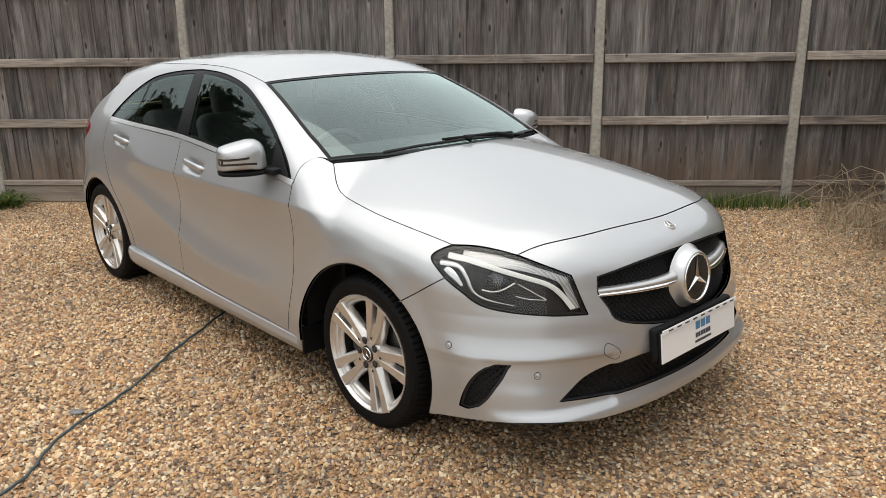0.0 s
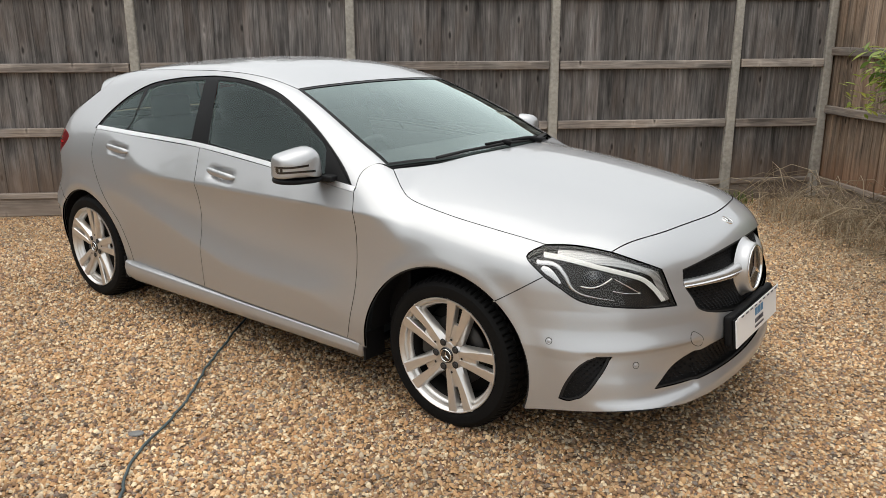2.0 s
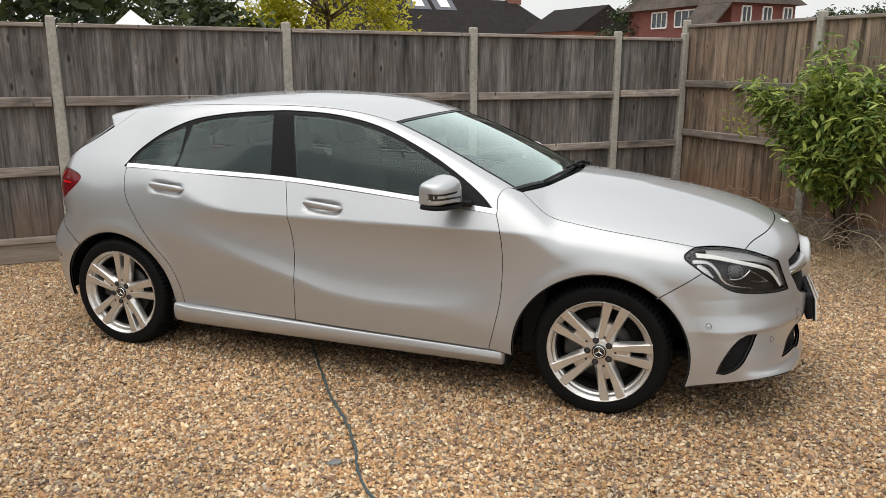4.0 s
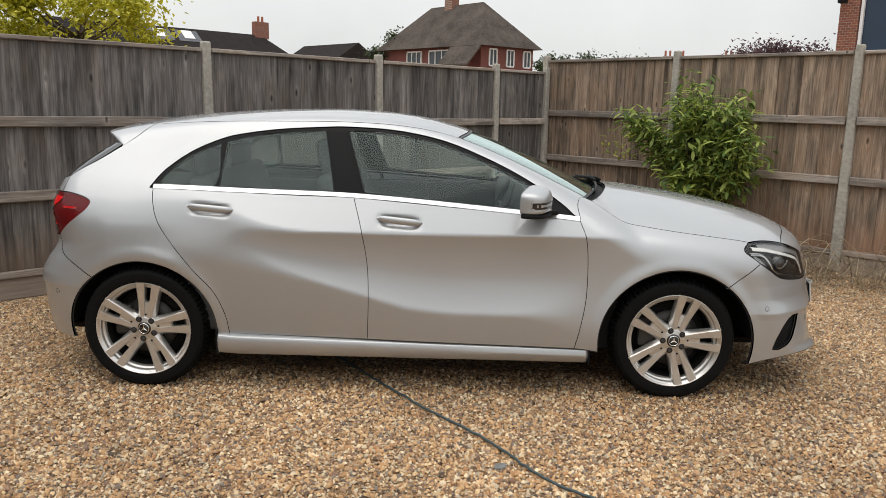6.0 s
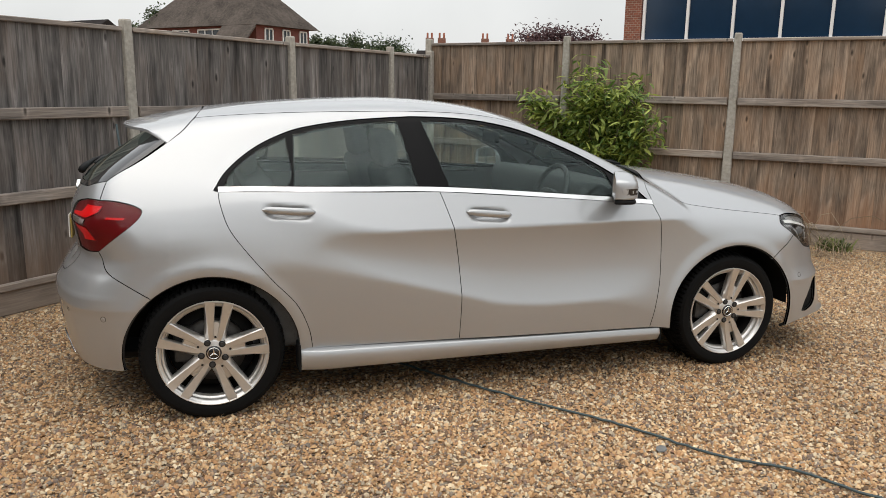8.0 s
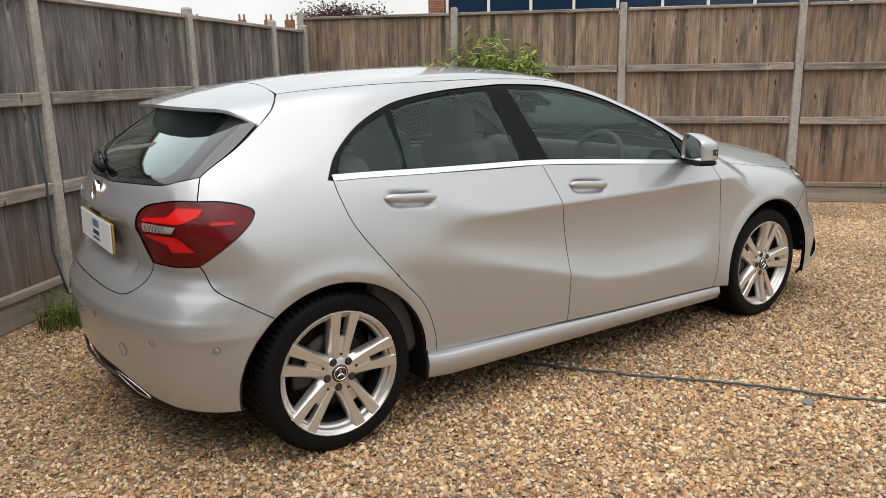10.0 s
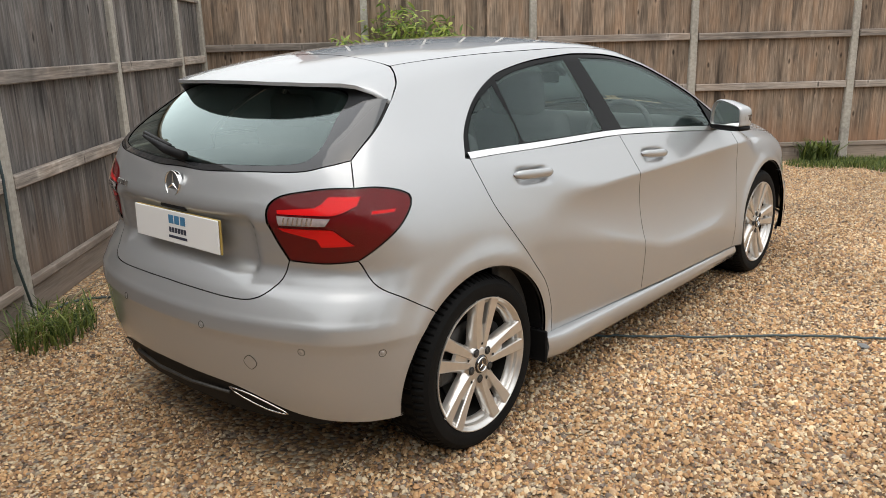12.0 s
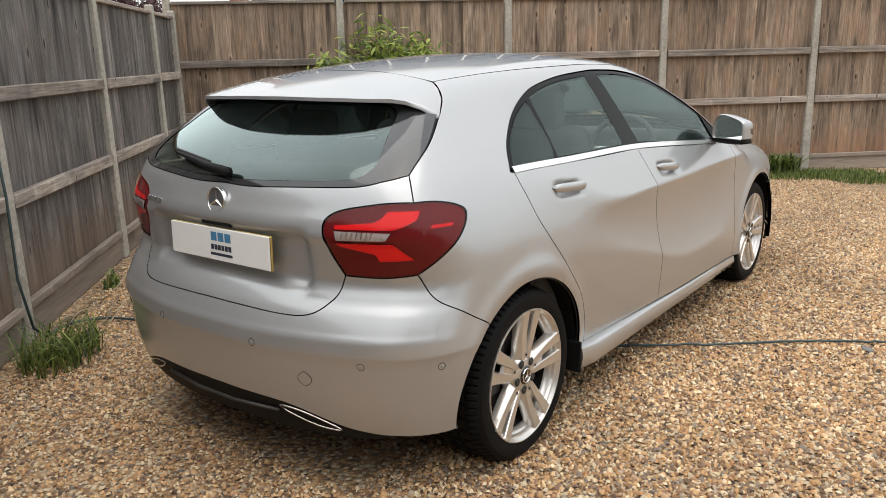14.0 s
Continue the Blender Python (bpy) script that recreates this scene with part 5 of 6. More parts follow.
raw("diffuser_strip", *tube([(-2.015, -.30, .295), (-2.04, -.1, .29), (-2.04, .1, .29), (-2.015, .30, .295)], .006), DARKM, car, "grey strip along the rear valance")
lip = [(x - .022, y * .975, z - .004) for x, y, z in LIP]
lip2 = lip + flip_y(lip)[::-1]
raw("front_lip", *tube([tuple(q) for q in bend(lip2, .05)], .008), TRIM, car, "dark lower lip of the bumper")
mid = [(x + .004, y, z + .006) for x, y, z in LIP[4:]]
raw("lip_strip", *tube([tuple(q) for q in bend(mid + flip_y(mid)[::-1], .05)], .006), DARKM, car, "grey strip along the front lip")

# cabin
def seat(x, y):
    bm = bmesh.new()
    box(bm, (.50, .50, .16), Matrix.Translation((x + .12, y, .48)), .05, 3)
    s = part("seat", bm, CLOTH, car, "dark upholstered seat", True)
    bm = bmesh.new()
    box(bm, (.14, .48, .62), Matrix.Translation((x - .22, y, .80)) @ Matrix.Rotation(radians(-16), 4, "Y"), .05, 3)
    part("backrest", bm, CLOTH, s, "", True)
    bm = bmesh.new()
    box(bm, (.10, .27, .19), Matrix.Translation((x - .32, y, 1.18)) @ Matrix.Rotation(radians(-10), 4, "Y"), .04, 3)
    part("headrest", bm, CLOTH, s, "dark headrest", True)
seat(-.15, -.36)
seat(-.15, .36)
bm = bmesh.new()
box(bm, (.48, 1.25, .18), Matrix.Translation((-.72, 0, .52)), .05, 3)
bench = part("rear_bench", bm, CLOTH, car, "dark rear bench seat", True)
bm = bmesh.new()
box(bm, (.14, 1.25, .58), Matrix.Translation((-1.03, 0, .80)) @ Matrix.Rotation(radians(-22), 4, "Y"), .05, 3)
part("backrest", bm, CLOTH, bench, "", True)
for y in (-.36, .36):
    bm = bmesh.new()
    box(bm, (.08, .25, .14), Matrix.Translation((-1.15, y, 1.13)), .03, 3)
    part("headrest", bm, CLOTH, bench, "dark headrest", True)
bm = bmesh.new()
box(bm, (.55, 1.32, .20), Matrix.Translation((.78, 0, .88)) @ Matrix.Rotation(.12, 4, "Y"), .06, 4)
dash = part("dashboard", bm, DASH, car, "dark moulded dashboard", True)
raw("steering_wheel", *tube([(.47 + .07 * math.sin(a), -.36 + .185 * math.cos(a), .90 + .17 * math.sin(a)) for a in np.linspace(0, 2 * math.pi, 36, endpoint=False)], .015, 8, True), DASH, car, "dark steering wheel")
bm = bmesh.new()
box(bm, (.06, .16, .12), Matrix.Translation((.49, -.36, .89)) @ Matrix.Rotation(-.4, 4, "Y"), .03, 3)
part("wheel_boss", bm, DASH, car, "dark steering wheel boss", True)
bm = bmesh.new()
box(bm, (.03, .36, .03), Matrix.Translation((.485, -.36, .89)), .01)
part("wheel_spoke", bm, SATIN, car, "silver steering wheel spoke")
for s in (-1, 1):
    bm = bmesh.new()
    box(bm, (1.95, .05, .66), Matrix.Translation((-.2, s * .755, .62)), .03, 2)
    part("door_card", bm, DASH, car, "dark door lining", True)
    bm = bmesh.new()
    box(bm, (.28, .012, .03), Matrix.Translation((.28, s * .722, .945)), .008, 2)
    part("inner_handle", bm, SATIN, car, "bright inner door pull")
bm = bmesh.new()
box(bm, (.42, 1.1, .03), Matrix.Translation((-1.45, 0, .97)), .01)
part("parcel_shelf", bm, CLOTH, car, "dark parcel shelf")
bm = bmesh.new()
box(bm, (1.3, .96, .02), Matrix.Translation((-.55, 0, 1.335)), .008)
part("headlining", bm, grain(mat("headlining", (.45, .44, .42), .9), 100, .1), car, "pale grey headlining")

# ---------------------------------------------------------------- gravel stones
def scatter(name, count, region, seed, smallest, largest, label, simple=False):
    """Loose stones lying on the bed, as one mesh."""
    rng = np.random.default_rng(seed)
    ring = lambda n_, r, z, a0=0: [(r * math.cos(a0 + 2 * math.pi * i / n_), r * math.sin(a0 + 2 * math.pi * i / n_), z) for i in range(n_)]
    # a flaked pebble: a skirt of six corners under a chipped three-cornered top; far off, four corners under a ridge
    ico = np.array(ring(6, 1, -.7) + ring(3, .46, .85, math.pi / 3))
    tri = np.array([t for j in range(3) for t in ((2 * j, 2 * j + 1, 6 + j), (2 * j + 1, (2 * j + 2) % 6, 6 + j), ((2 * j + 2) % 6, 6 + (j + 1) % 3, 6 + j))] + [(6, 7, 8)])
    if simple:
        ico = np.array(ring(4, 1, -.7) + ring(2, .40, .85))
        tri = np.array([(0, 1, 4), (3, 0, 4), (1, 2, 5), (2, 3, 5), (1, 5, 4), (3, 4, 5)])
    k = len(ico)
    x, y = region(rng, count)
    n = len(x)
    size = smallest + (largest - smallest) * rng.random(n) ** 2.6
    shape = ico[None] * (1 + .22 * rng.standard_normal((n, k, 1)).clip(-1.6, 1.6))
    shape = shape * np.stack([size, size * rng.uniform(.5, .95, n), size * rng.uniform(.32, .68, n)], 1)[:, None, :]
    a, b = rng.uniform(0, 2 * np.pi, n), rng.normal(0, .42, n)
    ca, sa, cb, sb = np.cos(a)[:, None], np.sin(a)[:, None], np.cos(b)[:, None], np.sin(b)[:, None]
    px, py, pz = shape[..., 0], shape[..., 1], shape[..., 2]
    px, pz = px * cb + pz * sb, -px * sb + pz * cb
    px, py = px * ca - py * sa, px * sa + py * ca
    lift = rng.uniform(-.002, .012, n)
    v = np.stack([px + x[:, None], py + y[:, None], pz + lift[:, None]], 2).reshape(-1, 3)
    f = (tri[None] + k * np.arange(n)[:, None, None]).reshape(-1, 3)
    me = bpy.data.meshes.new(name)
    me.vertices.add(len(v))
    me.vertices.foreach_set("co", v.ravel())
    me.loops.add(f.size)
    me.loops.foreach_set("vertex_index", f.ravel().astype(np.int32))
    me.polygons.add(len(f))
    me.polygons.foreach_set("loop_start", np.arange(0, f.size, 3, dtype=np.int32))
    me.update(calc_edges=True)
    return tagged(link_mesh(name, me, PEBBLE, None, "", False), label, "gravel", "", "stuff")


def ground_run(near):
    def pick(rng, n):
        x, y = rng.uniform(-5.4, 3.7, n), rng.uniform(.2, 7.05, n)
        along = (x + .67) * .7185 - (y - 4.5) * .6955
        across = (x + .67) * .6955 + (y - 4.5) * .7185
        close = (across > -3.1) & (across < -.6) & (np.abs(along) < 3.4)
        shown = (across > -3.7) & ~((np.abs(along) < 1.9) & (across > -.5) & (across < .75))
        keep = shown & (close if near else ~close)
        return x[keep], y[keep]
    return pick


scatter("gravel_stones", 470000, ground_run(True), 5, .0056, .0155, "loose tan, brown and grey gravel stones")
scatter("gravel_stones", 300000, ground_run(False), 6, .0060, .0142, "loose tan, brown and grey gravel stones", True)

# ---------------------------------------------------------------- cable, flat stone
run = [(-1.10, 5.4), (-1.18, 4.8), (-1.27, 4.3), (-1.33, 3.9), (-1.37, 3.6), (-1.39, 3.3), (-1.42, 3.1), (-1.475, 2.88), (-1.49, 2.7), (-1.465, 2.5), (-1.53, 2.27), (-1.6, 1.9), (-1.62, 1.5)]
pts = bend([(x, y, .020) for x, y in run], .04)
rng = random.Random(3)
pts = [(p[0] + rng.uniform(-.004, .004), p[1], p[2] + rng.uniform(-.002, .003)) for p in pts]
tagged(raw("power_cable", *tube(pts, .006), CABLE), "dark green rubber cable lying over the gravel", "cable")
run2 = [(-1.10, 5.4), (-.9, 6.0), (-.42, 6.67), (-.41, 6.97), (-.62, 7.06)]
pts = [tuple(p) for p in bend([(x, y, .020) for x, y in run2], .05)] + [(-.78, 7.05, .12), (-.86, 7.055, .4), (-.83, 7.06, .8), (-.87, 7.06, 1.2)]
tagged(raw("power_cable", *tube(pts, .0075), CABLE), "dark green cable running up the fence", "cable")
sv, sf = disc([(0, .006), (.022, .006), (.031, .004), (.033, 0)], 9)
st = tagged(raw("flat_stone", [(x * 1.0, y * .7, z) for x, y, z in sv], sf, grain(mat("grey_slate", (.16, .16, .155), .8), 40, .3, .001), None, "", False), "flat grey stone lying on the gravel", "stone")
st.location = (-1.535, 3.0, .012)

# ---------------------------------------------------------------- plants
def leafy(name, base, tip, seed_shade):
    m = bpy.data.materials.new(name)
    m.use_nodes = True
    n, l = m.node_tree.nodes, m.node_tree.links
    b = n["Principled BSDF"]
    b.inputs["Roughness"].default_value = .55
    geo, info, add, fr, ramp = (n.new(k) for k in ("ShaderNodeNewGeometry", "ShaderNodeObjectInfo", "ShaderNodeMath", "ShaderNodeMath", "ShaderNodeValToRGB"))
    add.operation, fr.operation = "ADD", "FRACT"
    l.new(geo.outputs["Random Per Island"], add.inputs[0])
    l.new(info.outputs["Random"], add.inputs[1])
    l.new(add.outputs[0], fr.inputs[0])
    l.new(fr.outputs[0], ramp.inputs[0])
    ramp.color_ramp.elements[0].color, ramp.color_ramp.elements[1].color = (*base, 1), (*tip, 1)
    ramp.color_ramp.elements[0].position, ramp.color_ramp.elements[1].position = .2, 1
    l.new(ramp.outputs[0], b.inputs["Base Color"])
    tl, mx = n.new("ShaderNodeBsdfTranslucent"), n.new("ShaderNodeMixShader")
    mx.inputs[0].default_value = .4
    l.new(ramp.outputs[0], tl.inputs[0])
    l.new(b.outputs[0], mx.inputs[1])
    l.new(tl.outputs[0], mx.inputs[2])
    l.new(mx.outputs[0], n["Material Output"].inputs[0])
    return m


LEAF = leafy("bush_leaf", (.10, .17, .035), (.46, .52, .12), 0)
LIME = leafy("lime_leaf", (.34, .34, .02), (.66, .60, .06), 0)
DARKLEAF = leafy("tree_leaf", (.022, .038, .014), (.08, .105, .038), 0)
# purple leaves, their colour lifted to stand for distance haze
PURPLE = leafy("purple_leaf", (.07, .038, .042), (.15, .085, .09), 0)
GRASS = leafy("grass_blade", (.05, .085, .02), (.25, .30, .075), 0)
STRAW = leafy("dry_stem", (.26, .20, .13), (.58, .48, .34), 0)
BARK = grain(mat("bark", (.11, .085, .06), .9), 30, .35, .003)


def leaf_shape(length, width, bendy):
    """Vertices and faces of one folded leaf along +x."""
    v = [(0, 0, 0)]
    for u, w in ((.3, .8), (.6, 1), (.85, .5)):
        z = -bendy * u * u * length
        v += [(u * length, -w * width / 2, z + .1 * width), (u * length, 0, z), (u * length, w * width / 2, z + .1 * width)]
    v.append((length, 0, -bendy * length))
    f = [(0, 1, 2), (0, 2, 3), (1, 4, 5, 2), (2, 5, 6, 3), (4, 7, 8, 5), (5, 8, 9, 6), (7, 10, 8), (8, 10, 9)]
    return np.array(v, float), f


def spread(shape, mats):
    """Joins many copies of a leaf, one for each matrix."""
    v0, f0 = shape
    h = np.concatenate([v0, np.ones((len(v0), 1))], 1)
    v, f = [], []
    for i, m in enumerate(mats):
        v.append((h @ np.array(m).T)[:, :3])
        f += [tuple(a + i * len(v0) for a in q) for q in f0]
    return np.concatenate(v), f


def bush(where, seed):
    rng = random.Random(seed)
    b = thing("bush", pose(*where), "green leafy bush growing against the fence", "bush")
    boughs, mats = [], []
    for i in range(40):
        a = rng.uniform(0, 2 * math.pi)
        ly, lz = rng.uniform(-.72, .84), rng.uniform(.72, 1.85)
        lz = min(lz, 1.84 - .8 * ly * ly)
        if lz < 1.0:
            ly *= .5
        tip = Vector((rng.uniform(-.55, .06), ly, lz))
        p = [Vector((rng.uniform(-.05, .05), rng.uniform(-.08, .08), 0))]
        for k in range(1, 7):
            u = k / 6
            p.append(Vector((tip.x * u ** 1.6, tip.y * u ** 1.3, tip.z * u ** .8)) + Vector((rng.uniform(-.03, .03), rng.uniform(-.03, .03), 0)))
        boughs.append(p)
        raw("branch", *tube(p, [.016 * (1 - .8 * k / 6) for k in range(7)], 6), BARK, b, "thin brown branch")
        for k in range(150):
            u = rng.uniform(.42, 1) ** .8
            j = min(int(u * 6), 5)
            q = p[j].lerp(p[j + 1], u * 6 - j) + Vector((rng.uniform(-.13, .13), rng.uniform(-.14, .14), rng.uniform(-.10, .11)))
            m = Matrix.Translation(q) @ Euler((rng.uniform(-.5, .5), rng.uniform(-.5, .7), rng.uniform(0, 2 * math.pi))).to_matrix().to_4x4() @ Matrix.Scale(rng.uniform(.65, 1.2), 4)
            mats.append(m)
    shape = leaf_shape(.118, .034, .3)
    rng.shuffle(mats)
    me = bpy.data.meshes.new("leaf")
    me.from_pydata(shape[0].tolist(), [], shape[1])
    me.materials.append(LEAF)
    me.shade_smooth()
    for m in mats[:280]:
        o = new("leaf", me)
        o.parent = b
        o.matrix_local = m
    v, f = spread(shape, mats[280:])
    tagged(raw("foliage", v, f, LEAF, b, "dense green leaves"), kind="stuff")
    lit = [Matrix.Translation((rng.uniform(-.62, -.35), rng.uniform(.55, 1.0) if k < 60 else rng.uniform(-.1, .25), rng.uniform(.95, 1.25) if k < 60 else rng.uniform(.58, .72))) @ Euler((rng.uniform(-.4, .4), rng.uniform(-.5, .4), rng.uniform(0, 6.3))).to_matrix().to_4x4() for k in range(100)]
    v, f = spread(leaf_shape(.095, .028, .2), lit)
    tagged(raw("young_foliage", v, f, leafy("young_leaf", (.20, .26, .04), (.48, .48, .10), 0), b, "yellow-green young leaves"), kind="stuff")
    return b


bush((3.74, 4.88, 0), 4)


def tuft(name, where, n, reach, height, material, label, category, seed, lean=.6, width=.008):
    rng = random.Random(seed)
    v, f = [], []
    for i in range(n):
        a = rng.uniform(0, 2 * math.pi)
        r = rng.uniform(0, 1) ** .7
        x, y = where[0] + reach[0] * r * math.cos(a), where[1] + reach[1] * r * math.sin(a)
        h = height * rng.uniform(.45, 1.1)
        d = rng.uniform(0, 2 * math.pi)
        out = h * rng.uniform(.1, lean)
        w = width * rng.uniform(.6, 1.3)
        k = len(v)
        sx, sy = -math.sin(d) * w / 2, math.cos(d) * w / 2
        for u in (0, .4, .75):
            px, py, pz = x + math.cos(d) * out * u * u, y + math.sin(d) * out * u * u, h * (u - .25 * u ** 3 * lean)
            t = 1 - .5 * u
            v += [(px - sx * t, py - sy * t, pz), (px + sx * t, py + sy * t, pz)]
        v.append((x + math.cos(d) * out, y + math.sin(d) * out, h * (1 - .25 * lean)))
        f += [(k, k + 1, k + 3, k + 2), (k + 2, k + 3, k + 5, k + 4), (k + 4, k + 5, k + 6)]
    return tagged(raw(name, v, f, material), label, category, "", "stuff")


tuft("grass_clump", (-.93, 6.88, 0), 300, (.26, .18), .24, GRASS, "long green grass at the foot of the fence", "grass", 1, 1.3, .010)
tuft("grass_clump", (-4.24, 6.90, 0), 170, (.17, .12), .25, GRASS, "green weeds at the foot of the fence", "grass", 2, 2.4, .018)
tuft("grass_strip", (2.45, 6.92, 0), 600, (.65, .16), .16, GRASS, "short green weeds along the fence", "grass", 3)
tuft("grass_strip", (3.45, .15, 0), 2600, (.32, .75), .085, GRASS, "short grass along the fence foot", "grass", 4)
tuft("grass_strip", (3.05, -.35, 0), 1800, (.38, .55), .07, GRASS, "patch of short grass on the gravel", "grass", 9)
tuft("weed_clump", (3.66, .42, 0), 170, (.12, .20), .33, GRASS, "green weeds beside a fence post", "weeds", 5, .9, .03)
tuft("weed_clump", (3.62, 2.55, 0), 120, (.1, .16), .16, GRASS, "small green weed by the fence", "weeds", 15, .9, .02)
tuft("weed_clump", (.35, 7.0, 0), 40, (.12, .05), .12, GRASS, "small green weed by the fence", "weeds", 16, .9, .02)
tuft("dry_grass", (3.35, 5.9, 0), 900, (.50, 1.1), .34, STRAW, "tangle of dry brown stems", "dry grass", 6, 1.6, .006)
tuft("dry_grass", (3.45, 3.6, 0), 650, (.38, 1.3), .30, STRAW, "dry brown stems along the fence", "dry grass", 7, 1.6, .006)
tuft("plant_litter", (3.05, 5.2, 0), 3800, (.75, 1.9), .055, STRAW, "flat dry plant litter over the gravel", "plant litter", 31, 3.0, .007)
tuft("plant_litter", (3.30, 2.6, 0), 1200, (.45, 1.2), .05, STRAW, "flat dry plant litter over the gravel", "plant litter", 32, 3.0, .007)
rng = random.Random(11)
v, f = [], []
for i in range(210):
    x, y = rng.uniform(2.95, 3.75), rng.uniform(2.6, 6.9)
    d, ln, up = rng.uniform(0, 6.3), rng.uniform(.3, .9), rng.uniform(.05, .42)
    p = [(x + math.cos(d) * ln * u, min(7.05, y + math.sin(d) * ln * u), .02 + up * math.sin(math.pi * min(u * .8 + .1, 1)) * (1.2 - .5 * u)) for u in (0, .25, .5, .75, 1)]
    p = [(min(q[0], 3.79), q[1], q[2]) for q in p]
    tv, tf = tube(p, [.0035, .003, .0028, .0022, .0015], 5)
    k = len(v)
    v += tv
    f += [tuple(a + k for a in q) for q in tf]
tagged(raw("dead_stems", v, f, STRAW), "long dead bramble stems against the fence", "dead stems", "", "stuff")
v, f = [], []
for i in range(26):
    x, y = rng.uniform(-.6, .9), rng.uniform(6.75, 7.05)
    d, ln = rng.uniform(-.5, .5) + (math.pi if rng.random() < .5 else 0), rng.uniform(.15, .5)
    p = [(x + math.cos(d) * ln * u, min(7.08, y + math.sin(d) * ln * u * .4), .015 + .05 * math.sin(math.pi * u) * rng.random()) for u in (0, .33, .66, 1)]
    tv, tf = tube(p, .004, 5)
    k = len(v)
    v += tv
    f += [tuple(a + k for a in q) for q in tf]
tagged(raw("dead_stems", v, f, STRAW), "dry twigs along the fence foot", "dead stems", "", "stuff")


def far_leaf(length, width):
    """A plain folded leaf of four triangles."""
    v = [(0, 0, 0), (.5 * length, -width / 2, .1 * width), (.5 * length, 0, -.08 * length), (.5 * length, width / 2, .1 * width), (length, 0, -.2 * length)]
    return np.array(v), [(0, 1, 2), (0, 2, 3), (1, 4, 2), (2, 4, 3)]


def tree(where, height, radius, material, seed, label, leaves=2600, size=.22, low=.3, name="tree"):
    rng = random.Random(seed)
    t = thing(name, pose(*where), label, name)
    trunk = [(0, 0, 0), (.05, .02, height * .3), (.0, .08, height * .6), (.05, 0, height * .85)]
    raw("trunk", *tube(trunk, [height * .03, height * .024, height * .015, height * .006], 8), BARK, t, "brown trunk")
    mats, cl = [], []
    for i in range(26):
        u = rng.uniform(low, 1)
        a = rng.uniform(0, 6.3)
        r = radius * (1 - ((u - .55) / .62) ** 2) ** .5 * rng.uniform(.45, 1) if abs(u - .55) < .6 else .1
        c = Vector((r * math.cos(a), r * math.sin(a), u * height))
        cl.append((c, radius * rng.uniform(.25, .42)))
        raw("limb", *tube([(0, 0, max(.1, u - .25) * height), tuple(c * .6 + Vector((0, 0, .25 * u * height))), tuple(c)], [.012 * height, .006 * height, .002 * height], 6), BARK, t, "brown limb")
    for i in range(leaves):
        c, r = cl[rng.randrange(len(cl))]
        q = c + Vector((rng.gauss(0, 1), rng.gauss(0, 1), rng.gauss(0, .8))) * r * .5
        mats.append(Matrix.Translation(q) @ Euler((rng.uniform(-1, 1), rng.uniform(-1, 1), rng.uniform(0, 6.3))).to_matrix().to_4x4() @ Matrix.Scale(rng.uniform(.6, 1.3), 4))
    v, f = spread(far_leaf(size, size * .6), mats)
    tagged(raw("crown", v, f, material, t, "loose leafy crown"), kind="stuff")
    return t


tree((8.0, 35.0, 0), 5.9, 3.3, LIME, 1, "yellow-green garden tree beyond the fence", 13000, .24)
tree((24.6, 13.2, 0), 3.65, 1.6, PURPLE, 2, "purple-leaved tree beyond the fence", 9000, .13)
tree((70, 52, 0), 6.5, 4.2, DARKLEAF, 3, "distant green tree behind the houses", 9000, .32)
tree((66, 56, 0), 6.3, 3.2, DARKLEAF, 5, "distant green tree behind the houses", 9000, .32)
tree((-4.0, 27.0, 0), 5.8, 4.2, DARKLEAF, 6, "dark green tree beyond the fence", 3500, .42, .12)
tree((-10.5, 25.0, 0), 5.4, 4.2, DARKLEAF, 7, "dark green tree beyond the fence", 3500, .42, .12)
tree((2.8, 33.0, 0), 5.6, 3.0, DARKLEAF, 8, "dark green tree beyond the fence", 3000, .42, .12)
tree((33, 45, 0), 5.9, 2.4, DARKLEAF, 12, "green tree between the houses", 9000, .24)
for k, (x, y, h, r) in enumerate(((-18.5, 1.0, 5.8, 2.8), (-19, 5.5, 7.4, 3.2), (-21, 9.2, 7.4, 3.0), (-21.5, 13.2, 8.2, 3.2))):
    tree((x, y, 0), h, r, DARKLEAF, 20 + k, "dark leafy tree across the drive", 13000, .5, .1)
tree((-17, -5.5, 0), 5.0, 2.2, DARKLEAF, 11, "dark leafy tree across the drive", 2500, .3, .2)

# ---------------------------------------------------------------- houses beyond the fence
BRICK = bpy.data.materials.new("red_brick")
BRICK.use_nodes = True
bn, bl = BRICK.node_tree.nodes, BRICK.node_tree.links
bt, bc, bmap = bn.new("ShaderNodeTexBrick"), bn.new("ShaderNodeTexCoord"), bn.new("ShaderNodeMapping")
bmap.inputs["Rotation"].default_value = (radians(90), 0, 0)
bl.new(bc.outputs["Object"], bmap.inputs[0])
bl.new(bmap.outputs[0], bt.inputs["Vector"])
bt.inputs["Scale"].default_value = 4.4
bt.inputs["Color1"].default_value, bt.inputs["Color2"].default_value, bt.inputs["Mortar"].default_value = (.26, .085, .05, 1), (.17, .06, .04, 1), (.30, .25, .20, 1)
bt.inputs["Mortar Size"].default_value = .02
bl.new(bt.outputs["Color"], bn["Principled BSDF"].inputs["Base Color"])
bn["Principled BSDF"].inputs["Roughness"].default_value = .85
TILE = grain(mat("brown_roof_tiles", (.082, .068, .058), .95, 0, 0, Specular_IOR_Level=.15), 7, .55, .03)
